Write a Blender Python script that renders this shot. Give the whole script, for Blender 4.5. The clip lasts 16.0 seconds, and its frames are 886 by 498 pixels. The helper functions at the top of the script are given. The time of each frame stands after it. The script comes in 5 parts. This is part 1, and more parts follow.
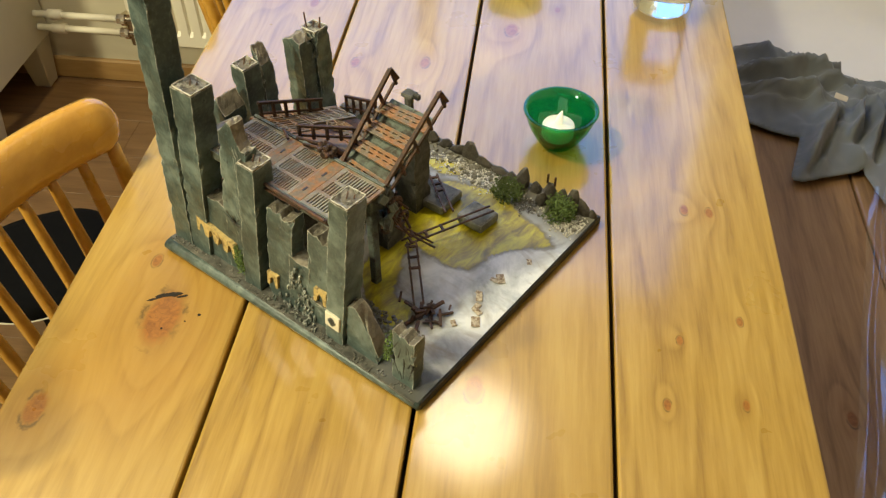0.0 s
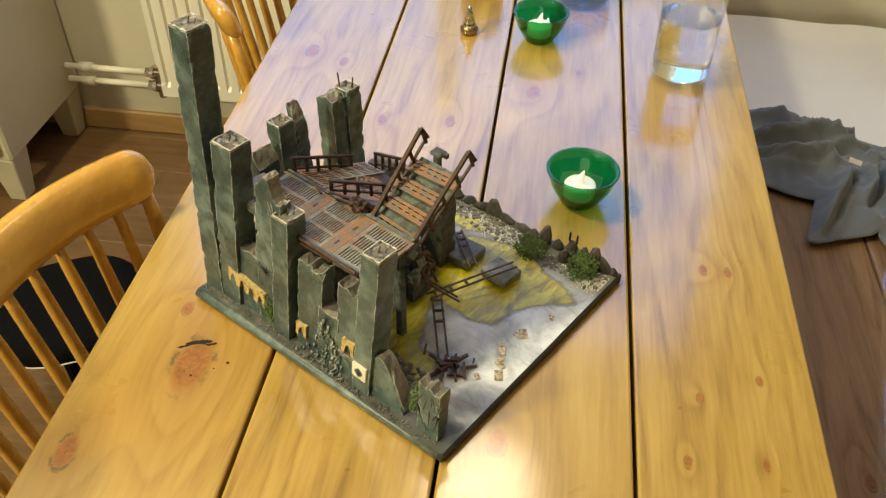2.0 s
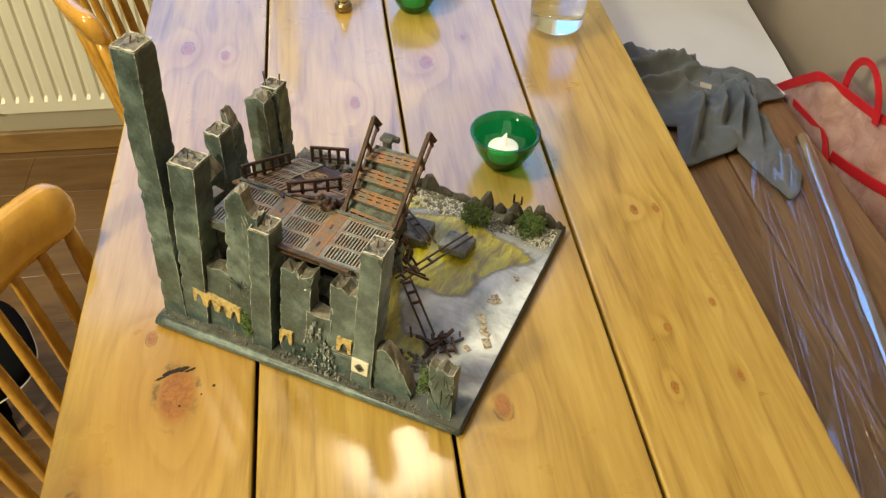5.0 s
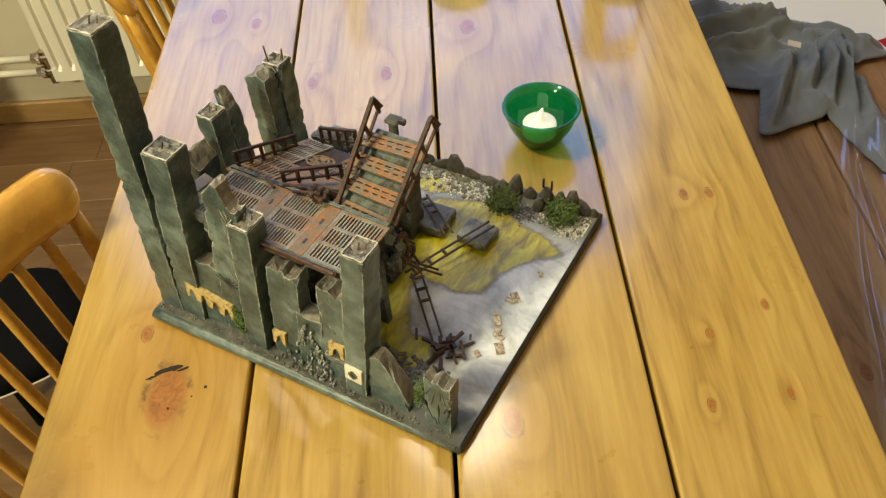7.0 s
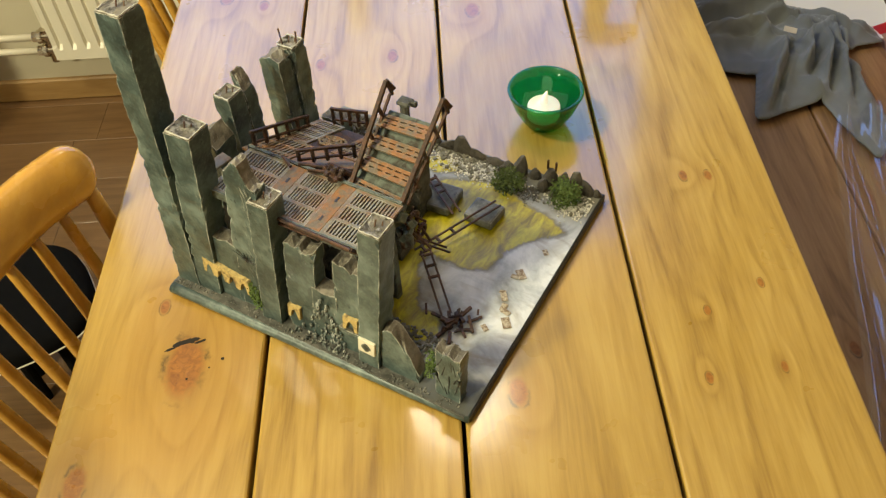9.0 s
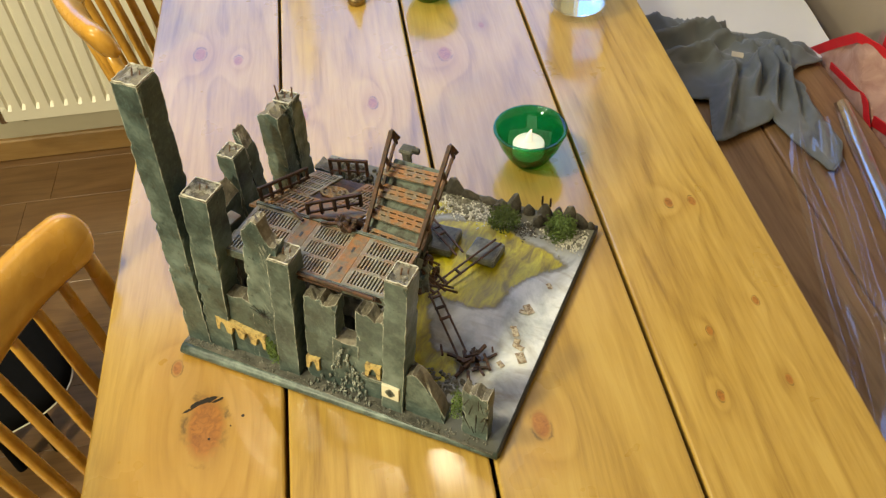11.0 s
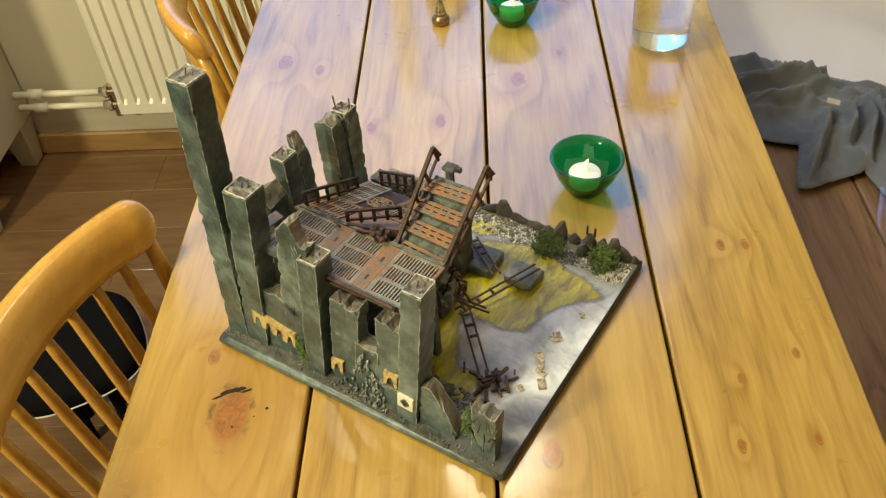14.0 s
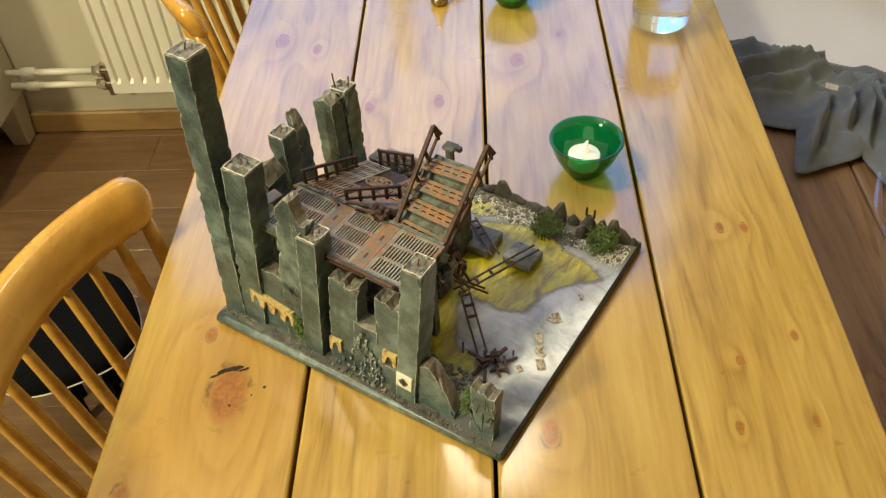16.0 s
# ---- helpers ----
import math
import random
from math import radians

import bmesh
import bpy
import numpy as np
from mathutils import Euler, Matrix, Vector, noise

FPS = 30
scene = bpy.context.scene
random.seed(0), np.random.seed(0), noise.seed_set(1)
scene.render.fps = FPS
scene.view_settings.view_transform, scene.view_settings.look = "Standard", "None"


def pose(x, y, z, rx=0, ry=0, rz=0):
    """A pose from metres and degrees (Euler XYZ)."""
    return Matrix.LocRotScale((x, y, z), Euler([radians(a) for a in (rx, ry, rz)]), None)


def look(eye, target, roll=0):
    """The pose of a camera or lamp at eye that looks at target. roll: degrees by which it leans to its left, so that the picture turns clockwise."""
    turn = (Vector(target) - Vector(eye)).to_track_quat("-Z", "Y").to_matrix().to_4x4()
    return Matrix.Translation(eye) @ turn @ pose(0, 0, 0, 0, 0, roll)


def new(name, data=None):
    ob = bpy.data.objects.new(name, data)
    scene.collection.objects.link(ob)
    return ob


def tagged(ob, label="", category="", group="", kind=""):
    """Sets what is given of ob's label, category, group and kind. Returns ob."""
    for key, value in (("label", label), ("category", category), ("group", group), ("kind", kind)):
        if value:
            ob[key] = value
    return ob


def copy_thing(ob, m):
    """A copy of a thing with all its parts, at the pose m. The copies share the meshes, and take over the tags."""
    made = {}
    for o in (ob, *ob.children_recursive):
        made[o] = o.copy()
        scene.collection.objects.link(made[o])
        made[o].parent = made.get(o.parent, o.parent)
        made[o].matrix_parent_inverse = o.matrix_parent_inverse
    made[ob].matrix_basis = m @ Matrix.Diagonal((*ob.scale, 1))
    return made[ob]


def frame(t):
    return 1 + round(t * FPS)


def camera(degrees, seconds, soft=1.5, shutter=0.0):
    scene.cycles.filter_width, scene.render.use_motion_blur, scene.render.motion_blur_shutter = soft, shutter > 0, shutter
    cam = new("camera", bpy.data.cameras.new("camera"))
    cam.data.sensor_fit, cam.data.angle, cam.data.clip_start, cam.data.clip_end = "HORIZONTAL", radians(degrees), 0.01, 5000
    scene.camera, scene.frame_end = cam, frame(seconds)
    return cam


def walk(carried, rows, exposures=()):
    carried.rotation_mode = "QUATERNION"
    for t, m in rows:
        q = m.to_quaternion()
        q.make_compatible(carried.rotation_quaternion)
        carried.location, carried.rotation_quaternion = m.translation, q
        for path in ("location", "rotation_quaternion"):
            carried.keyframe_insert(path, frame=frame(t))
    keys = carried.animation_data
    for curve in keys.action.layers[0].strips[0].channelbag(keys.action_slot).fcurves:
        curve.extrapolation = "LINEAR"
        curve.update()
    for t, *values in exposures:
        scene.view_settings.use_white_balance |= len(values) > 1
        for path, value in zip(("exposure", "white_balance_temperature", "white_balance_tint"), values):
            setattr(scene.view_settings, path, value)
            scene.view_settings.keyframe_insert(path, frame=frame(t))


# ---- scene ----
cam = camera(54.8, 16.0, 1.3)
PATH = [
    (0, (0.072, -0.408, 1.375), (-0.087, 0.979, -0.057), 0.2),
    (0.5, (0.075, -0.41, 1.383), (-0.159, 0.977, -0.038), -2.5),
    (1, (0.071, -0.414, 1.383), (-0.261, 0.999, 0.007), -4.5),
    (1.5, (0.061, -0.419, 1.386), (-0.213, 1.01, 0.014), -2.0),
    (2, (0.059, -0.424, 1.39), (-0.135, 1.046, 0.048), 0.7),
    (2.5, (0.048, -0.432, 1.401), (-0.143, 1.046, 0.068), -1.1),
    (3, (-0.01, -0.443, 1.414), (-0.025, 1.057, 0.091), -1.6),
    (3.5, (-0.087, -0.461, 1.412), (0.097, 0.972, 0.029), -2.6),
    (4, (-0.119, -0.46, 1.41), (0.161, 0.977, 0.047), 0.9),
    (4.5, (-0.121, -0.459, 1.412), (0.161, 0.96, 0.032), 2.6),
    (4.7, (-0.109, -0.447, 1.412), (0.151, 0.968, 0.023), 2.6),
    (6.8, (0.009, -0.346, 1.378), (0.008, 1.015, -0.087), -4.0),
    (7, (0.01, -0.347, 1.378), (-0.015, 1.006, -0.095), -4.5),
    (7.5, (-0.003, -0.353, 1.383), (-0.028, 1.004, -0.086), -2.3),
    (8, (0.001, -0.36, 1.391), (0.057, 0.993, -0.08), -0.6),
    (8.5, (-0.001, -0.362, 1.394), (0.067, 0.953, -0.111), -1.0),
    (9, (-0.006, -0.368, 1.397), (-0.014, 0.953, -0.105), -3.6),
    (9.2, (-0.004, -0.368, 1.397), (-0.024, 0.987, -0.074), -4.4),
    (11.3, (-0.077, -0.367, 1.426), (0.070, 0.995, -0.031), -2.9),
    (11.5, (-0.078, -0.363, 1.429), (0.05, 0.993, -0.035), -2.8),
    (12, (-0.048, -0.366, 1.426), (-0.046, 0.983, -0.05), -4.6),
    (12.5, (-0.011, -0.367, 1.423), (-0.035, 0.982, -0.053), -4.1),
    (13, (0.012, -0.372, 1.423), (-0.036, 1.002, -0.03), -4.7),
    (13.5, (0.007, -0.379, 1.426), (-0.074, 1.032, 0.01), -4.8),
    (14, (-0.003, -0.384, 1.422), (-0.106, 1.032, 0.013), -4.6),
    (14.5, (-0.008, -0.386, 1.423), (-0.145, 1.042, 0.03), -5.3),
    (15, (-0.011, -0.387, 1.42), (-0.133, 1.032, 0.016), -4.5),
    (15.5, (-0.011, -0.387, 1.418), (-0.131, 1.014, -0.004), -4.6),
    (16, (-0.01, -0.385, 1.416), (-0.096, 1.006, -0.018), -3.7),
]
walk(cam, [(t, look(eye, target, roll)) for t, eye, target, roll in PATH])

# ---- world, daylight, lamps ----
world = bpy.data.worlds.new("evening_sky")
scene.world = world
world.use_nodes = True
wn = world.node_tree.nodes
sky = wn.new("ShaderNodeTexSky")
sky.sky_type, sky.sun_disc = "NISHITA", False
sky.sun_elevation, sky.sun_rotation = radians(12), radians(160)
world.node_tree.links.new(sky.outputs[0], wn["Background"].inputs[0])
wn["Background"].inputs[1].default_value = 0.08


def area_lamp(name, where, target, size, size_y, power, colour, shape="DISK"):
    data = bpy.data.lights.new(name, "AREA")
    data.shape, data.size, data.size_y = shape, size, size_y
    data.energy, data.color = power, colour
    ob = new(name, data)
    ob.matrix_world = look(where, target)
    return ob


area_lamp("pendant_lamp", (0.0, 0.76, 1.95), (0.0, 0.76, 0), 0.27, 0.27, 3.2, (1.0, 0.87, 0.60))
area_lamp("ceiling_lamp", (-1.0, 0.2, 2.4), (0.1, 0.3, 0.7), 0.22, 0.22, 23, (1.0, 0.90, 0.57))
area_lamp("kitchen_lamp", (-2.0, -1.35, 2.1), (-0.1, 0.2, 0.7), 0.3, 0.3, 65, (1.0, 0.92, 0.58))
area_lamp("window_daylight", (-0.2, 1.53, 1.55), (-0.2, 0, 1.1), 1.5, 1.1, 15.5, (0.19, 0.40, 1.0), "RECTANGLE")


# ---- material helpers ----
class Nodes:
    """A node material under construction."""

    def __init__(self, name):
        self.mat = bpy.data.materials.new(name)
        self.mat.use_nodes = True
        self.tree = self.mat.node_tree
        self.bsdf = self.tree.nodes["Principled BSDF"]
        self.out = self.tree.nodes["Material Output"]

    def node(self, kind, **inputs):
        n = self.tree.nodes.new(kind)
        for key, value in inputs.items():
            self.put(n.inputs[key.replace("_", " ")] if not key.startswith("i") or not key[1:].isdigit() else n.inputs[int(key[1:])], value)
        return n

    def put(self, socket, value):
        if isinstance(value, bpy.types.NodeSocket):
            self.tree.links.new(value, socket)
        else:
            socket.default_value = value

    def set(self, **inputs):
        for key, value in inputs.items():
            self.put(self.bsdf.inputs[key.replace("_", " ")], value)
        return self

    def coords(self, scale=(1, 1, 1), out="Object", rot=(0, 0, 0)):
        tc = self.node("ShaderNodeTexCoord")
        mp = self.node("ShaderNodeMapping")
        mp.inputs["Scale"].default_value = scale
        mp.inputs["Rotation"].default_value = rot
        self.put(mp.inputs["Vector"], tc.outputs[out])
        return mp.outputs[0]

    def noise(self, scale, detail=4, rough=0.55, vec=None, distort=0.0):
        n = self.node("ShaderNodeTexNoise", Scale=scale, Detail=detail, Roughness=rough, Distortion=distort)
        if vec is not None:
            self.put(n.inputs["Vector"], vec)
        return n.outputs["Fac"]

    def voronoi(self, scale, vec=None, feature="F1"):
        n = self.node("ShaderNodeTexVoronoi", Scale=scale)
        n.feature = feature
        if vec is not None:
            self.put(n.inputs["Vector"], vec)
        return n.outputs["Distance"]

    def ramp(self, fac, *stops):
        n = self.node("ShaderNodeValToRGB", Fac=fac)
        el = n.color_ramp.elements
        while len(el) < len(stops):
            el.new(0.5)
        for e, (pos, col) in zip(el, stops):
            e.position = pos
            e.color = (col, col, col, 1) if isinstance(col, (int, float)) else (*col, 1)
        return n.outputs[0]

    def mix(self, fac, a, b, mode="MIX"):
        n = self.node("ShaderNodeMix")
        n.data_type, n.blend_type = "RGBA", mode
        for sock, value in ((n.inputs[0], fac), (n.inputs[6], a), (n.inputs[7], b)):
            if isinstance(value, tuple) and len(value) == 3:
                value = (*value, 1)
            self.put(sock, value)
        return n.outputs[2]

    def math(self, op, a, b=0.0, clamp=False):
        n = self.node("ShaderNodeMath")
        n.operation, n.use_clamp = op, clamp
        self.put(n.inputs[0], a)
        self.put(n.inputs[1], b)
        return n.outputs[0]

    def bump(self, height, strength=0.3, distance=0.002):
        n = self.node("ShaderNodeBump", Strength=strength, Distance=distance, Height=height)
        self.put(self.bsdf.inputs["Normal"], n.outputs[0])
        return n

    def edges(self, radius):
        """1 on worn edges, 0 on flat faces."""
        bev = self.node("ShaderNodeBevel", Radius=radius)
        bev.samples = 4
        geo = self.node("ShaderNodeNewGeometry")
        dot = self.node("ShaderNodeVectorMath")
        dot.operation = "DOT_PRODUCT"
        self.put(dot.inputs[0], bev.outputs[0])
        self.put(dot.inputs[1], geo.outputs["Normal"])
        return self.math("SUBTRACT", 1.0, dot.outputs["Value"], True)


def plain(name, colour, rough=0.5, metal=0.0, speck=0.15, scale=60, bump=0.1, **more):
    n = Nodes(name)
    fac = n.noise(scale, 5, 0.6, n.coords())
    big = n.noise(scale * 0.12, 3, 0.5, n.coords())
    dark = tuple(c * (1 - speck) for c in colour)
    light = tuple(min(1, c * (1 + speck)) for c in colour)
    both = n.math("ADD", n.math("MULTIPLY", fac, 0.5), n.math("MULTIPLY", big, 0.5))
    n.set(Base_Color=n.ramp(both, (0.3, dark), (0.7, light)), Metallic=metal,
          Roughness=n.ramp(fac, (0.3, max(0.02, rough - 0.06)), (0.7, min(1, rough + 0.06))), **more)
    if bump:
        n.bump(fac, bump, 0.002)
    return n.mat


def wood(name, light, mid, dark, knots=(), rough=0.3, along=1, grain=1.0, coat=0.0, seed=0.0):
    """Boards with the grain along one axis (0 x, 1 y); knots: (x, y, radius) in the object's own metres."""
    n = Nodes(name)
    tc = n.node("ShaderNodeTexCoord")
    sep = n.node("ShaderNodeSeparateXYZ", Vector=tc.outputs["Object"])
    rnd = n.node("ShaderNodeObjectInfo").outputs["Random"]
    x, y, z = (sep.outputs[i] for i in range(3))
    if along == 0:
        x, y = y, x
    warp, mask, halo = 0.0, 0.0, 0.0
    for kx, ky, kr in knots:
        dx, dy = n.math("SUBTRACT", x, kx), n.math("MULTIPLY", n.math("SUBTRACT", y, ky), 0.55)
        d2 = n.math("ADD", n.math("MULTIPLY", dx, dx), n.math("MULTIPLY", dy, dy))
        near = n.math("POWER", 2.718, n.math("MULTIPLY", d2, -1 / (2.4 * kr) ** 2))
        warp = n.math("ADD", warp, n.math("MULTIPLY", n.math("MULTIPLY", dx, near), -0.6))
        core = n.math("POWER", 2.718, n.math("MULTIPLY", d2, -1 / (0.75 * kr) ** 2))
        mask = n.math("ADD", mask, core)
        halo = n.math("ADD", halo, n.math("MULTIPLY", near, min(1.0, kr / 0.026)))
    gx = n.math("ADD", n.math("ADD", x, warp), n.math("MULTIPLY", rnd, 3.7 + seed))
    comb = n.node("ShaderNodeCombineXYZ", X=gx, Y=n.math("MULTIPLY", y, 0.06), Z=n.math("MULTIPLY", z, 0.5))
    comb2 = n.node("ShaderNodeCombineXYZ", X=gx, Y=n.math("MULTIPLY", y, 0.16), Z=z)
    fine = n.noise(210 * grain, 5, 0.65, comb.outputs[0], 0.3)
    rings = n.noise(26 * grain, 3, 0.5, comb2.outputs[0], 0.9)
    blot = n.noise(4.5, 3, 0.5, comb2.outputs[0])
    comb3 = n.node("ShaderNodeCombineXYZ", X=n.math("MULTIPLY", n.math("ADD", x, n.math("MULTIPLY", rnd, 5.3 + seed)), 5.5 * grain), Y=n.math("MULTIPLY", y, 0.42), Z=z)
    field = n.math("ADD", n.noise(1.0, 2.0, 0.4, comb3.outputs[0], 0.1), n.math("MULTIPLY", halo, 0.20))
    contour = n.math("FRACT", n.math("MULTIPLY", field, 17.0))
    line = n.ramp(contour, (0.0, 0.24), (0.5, 0.40), (0.86, 0.98), (1.0, 0.30))
    tone = n.math("ADD", n.math("MULTIPLY", rings, 0.46), n.math("MULTIPLY", line, 0.15))
    tone = n.math("ADD", tone, n.math("MULTIPLY", fine, 0.40))
    col = n.ramp(tone, (0.38, light), (0.52, mid), (0.68, dark))
    col = n.mix(n.ramp(blot, (0.35, 0.0), (0.75, 0.45)), col, mid)
    if knots:
        vein = n.noise(120, 4, 0.65, tc.outputs["Object"], 1.5)
        ragged = n.math("ADD", mask, n.math("MULTIPLY", n.math("SUBTRACT", vein, 0.5), 0.35))
        kcol = n.ramp(vein, (0.3, tuple(c * v for c, v in zip(mid, (0.48, 0.27, 0.12)))), (0.7, tuple(c * v for c, v in zip(mid, (0.98, 0.62, 0.34)))))
        col = n.mix(n.ramp(halo, (0.08, 0.0), (0.5, 0.4)), col, tuple(c * v for c, v in zip(mid, (0.92, 0.72, 0.5))))
        col = n.mix(n.ramp(ragged, (0.34, 0.0), (0.62, 0.95)), col, kcol)
        rim = n.ramp(ragged, (0.22, 0.0), (0.36, 0.75), (0.48, 0.0))
        patchy = n.ramp(n.noise(45, 2, 0.5, tc.outputs["Object"]), (0.48, 0.0), (0.60, 1.0))
        col = n.mix(n.math("MULTIPLY", rim, patchy), col, tuple(c * 0.22 for c in dark))
    wear = n.noise(9, 4, 0.6, tc.outputs["Object"])
    n.set(Base_Color=col, Roughness=n.ramp(wear, (0.3, rough - 0.06), (0.7, rough + 0.1)), Coat_Weight=coat, Coat_Roughness=0.12)
    n.bump(n.math("ADD", n.math("MULTIPLY", fine, 0.6), n.math("MULTIPLY", wear, 0.4)), 0.12, 0.0008)
    return n.mat


def patchy(name, one, two, scale, rough=0.7, metal=0.1, split=0.5, edge=None):
    """Two paints worn through one another, with grain."""
    n = Nodes(name)
    c = n.coords()
    where = n.noise(scale, 5, 0.7, c, 0.4)
    fine = n.noise(scale * 6, 4, 0.6, c)
    a = n.mix(fine, tuple(v * 0.5 for v in one), tuple(v * 1.35 for v in one))
    b = n.mix(fine, tuple(v * 0.5 for v in two), tuple(v * 1.35 for v in two))
    col = n.mix(n.ramp(where, (split - 0.07, 0.0), (split + 0.07, 1.0)), a, b)
    if edge:
        col = n.mix(n.math("MULTIPLY", n.ramp(n.edges(0.0012), (0.02, 0.0), (0.2, 0.8)), fine), col, edge)
    n.set(Base_Color=col, Roughness=rough, Metallic=metal)
    n.bump(fine, 0.4, 0.001)
    return n.mat


def painted_stone(name, base, edge, stain, rough=0.75, edge_radius=0.002, scale=180):
    """Model plaster, painted dark, with edges brushed pale."""
    n = Nodes(name)
    c = n.coords()
    grime = n.noise(scale * 0.25, 5, 0.65, c)
    fine = n.noise(scale * 2, 4, 0.6, c)
    patch = n.noise(scale * 0.07, 4, 0.6, c, 0.6)
    pits = n.ramp(n.noise(scale * 0.9, 3, 0.7, c), (0.64, 0.0), (0.70, 0.8))
    both = n.math("ADD", n.math("MULTIPLY", grime, 0.55), n.math("MULTIPLY", patch, 0.45))
    col = n.ramp(both, (0.36, tuple(v * 0.45 for v in base)), (0.50, base), (0.64, stain))
    col = n.mix(n.ramp(fine, (0.52, 0.0), (0.72, 0.5)), col, tuple(v * 1.9 for v in base))
    worn = n.math("MULTIPLY", n.ramp(n.edges(edge_radius), (0.015, 0.0), (0.16, 1.0)), n.ramp(n.noise(scale * 0.6, 3, 0.6, c), (0.40, 0.08), (0.60, 1.0)))
    col = n.mix(n.math("MULTIPLY", worn, 0.75), col, edge)
    col = n.mix(pits, col, tuple(v * 0.25 for v in base))
    n.set(Base_Color=col, Roughness=rough)
    n.bump(n.math("ADD", n.math("MULTIPLY", grime, 0.6), n.math("MULTIPLY", fine, 0.4)), 0.5, 0.0012)
    return n.mat


def thin_glass(name, tint, gloss=0.05, rough=0.02):
    """A thin wall of clear or tinted glass or film: light passes straight through it, tinted."""
    n = Nodes(name)
    clear = n.node("ShaderNodeBsdfTransparent", Color=(*tint, 1))
    shine = n.node("ShaderNodeBsdfGlossy", Color=(1, 1, 1, 1), Roughness=rough)
    face = n.node("ShaderNodeLayerWeight", Blend=0.5).outputs["Facing"]
    amount = n.math("ADD", n.math("MULTIPLY", n.math("POWER", face, 4.0), 0.55), gloss, True)
    both = n.node("ShaderNodeMixShader", i0=amount, i1=clear.outputs[0], i2=shine.outputs[0])
    n.put(n.out.inputs[0], both.outputs[0])
    return n.mat


# ---- materials ----
TABLE_KNOTS = ((-0.251, 0.076, 0.026), (-0.281, 0.147, 0.007), (-0.325, -0.035, 0.014), (0.047, 0.622, 0.013), (0.252, 0.286, 0.0065),
               (0.278, 0.284, 0.006), (0.234, 0.106, 0.0045), (0.292, 0.135, 0.0045), (0.218, 0.033, 0.005), (0.286, 0.04, 0.0045), (-0.288, 0.685, 0.012), (0.108, 0.682, 0.006),
               (-0.235, 0.66, 0.009), (0.05, 0.03, 0.012), (-0.15, 0.52, 0.008), (-0.06, 0.53, 0.009))
M_TABLE = wood("honey_pine", (0.525, 0.342, 0.078), (0.425, 0.258, 0.048), (0.25, 0.136, 0.020), TABLE_KNOTS, 0.3, 1, 1.0, 1.0)
M_BENCH = wood("brown_pine", (0.30, 0.18, 0.085), (0.24, 0.135, 0.06), (0.15, 0.08, 0.035), ((0.52, 0.25, 0.01), (0.7, 0.05, 0.012)), 0.45, 1, 1.1)
M_CHAIR = wood("lacquered_birch", (0.66, 0.37, 0.07), (0.58, 0.30, 0.045), (0.46, 0.22, 0.03), (), 0.24, 1, 0.7, 0.5)
M_FLOOR = wood("oak_floor", (0.20, 0.11, 0.045), (0.155, 0.082, 0.032), (0.10, 0.05, 0.02), (), 0.38, 0, 1.0, 0.15)
M_SKIRT = wood("oak_skirting", (0.37, 0.225, 0.085), (0.31, 0.18, 0.062), (0.22, 0.12, 0.04), (), 0.4, 0, 1.0)
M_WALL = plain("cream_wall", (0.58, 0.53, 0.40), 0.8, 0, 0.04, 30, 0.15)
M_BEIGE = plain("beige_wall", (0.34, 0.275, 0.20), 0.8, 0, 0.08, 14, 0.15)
M_CEIL = plain("white_ceiling", (0.8, 0.78, 0.72), 0.9, 0, 0.03, 30, 0.1)
M_CREAM = plain("cream_paint", (0.52, 0.47, 0.33), 0.45, 0, 0.06, 25, 0.08)
M_RAD = plain("radiator_enamel", (0.78, 0.74, 0.62), 0.35, 0, 0.03, 30, 0.03)
M_PIPE = plain("painted_pipe", (0.76, 0.71, 0.58), 0.4, 0, 0.05, 60, 0.05)
M_CHROME = plain("worn_chrome", (0.62, 0.56, 0.46), 0.22, 1.0, 0.2, 200, 0.05)
M_GAP = plain("dark_joint", (0.02, 0.014, 0.01), 0.9)
M_BLACK = plain("black_fabric", (0.0035, 0.0035, 0.004), 0.9, 0, 0.3, 500, 0.1, Specular_IOR_Level=0.08)
M_PIPING = plain("white_piping", (0.62, 0.57, 0.46), 0.6)
M_WAX = plain("white_plastic", (0.85, 0.83, 0.78), 0.4, 0, 0.02, 40, 0.0, Subsurface_Weight=0.3, Emission_Color=(1, 0.9, 0.75, 1), Emission_Strength=0.25)
M_FLAME = plain("flame_plastic", (0.9, 0.88, 0.8), 0.3, 0, 0.02, 40, 0.0, Emission_Color=(1, 0.85, 0.6, 1), Emission_Strength=0.6)
M_GREEN_GLASS = thin_glass("green_glass", (0.075, 0.57, 0.26), 0.05)
M_BLUE_GLASS = thin_glass("blue_glass", (0.66, 0.76, 0.93), 0.05)
M_SMOKE_GLASS = thin_glass("smoked_glass", (0.42, 0.42, 0.46), 0.05)
M_CLEAR = thin_glass("clear_glass", (0.97, 0.985, 0.99), 0.03)
M_FILM = thin_glass("clear_film", (0.94, 0.94, 0.96), 0.09, 0.16)
M_ROLL = thin_glass("rolled_film", (0.80, 0.81, 0.84), 0.30, 0.10)
M_PAPER = plain("white_paper", (0.80, 0.79, 0.77), 0.5, 0, 0.03, 12, 0.05)
M_RED = plain("red_webbing", (0.55, 0.012, 0.02), 0.6, 0, 0.15, 300, 0.2)


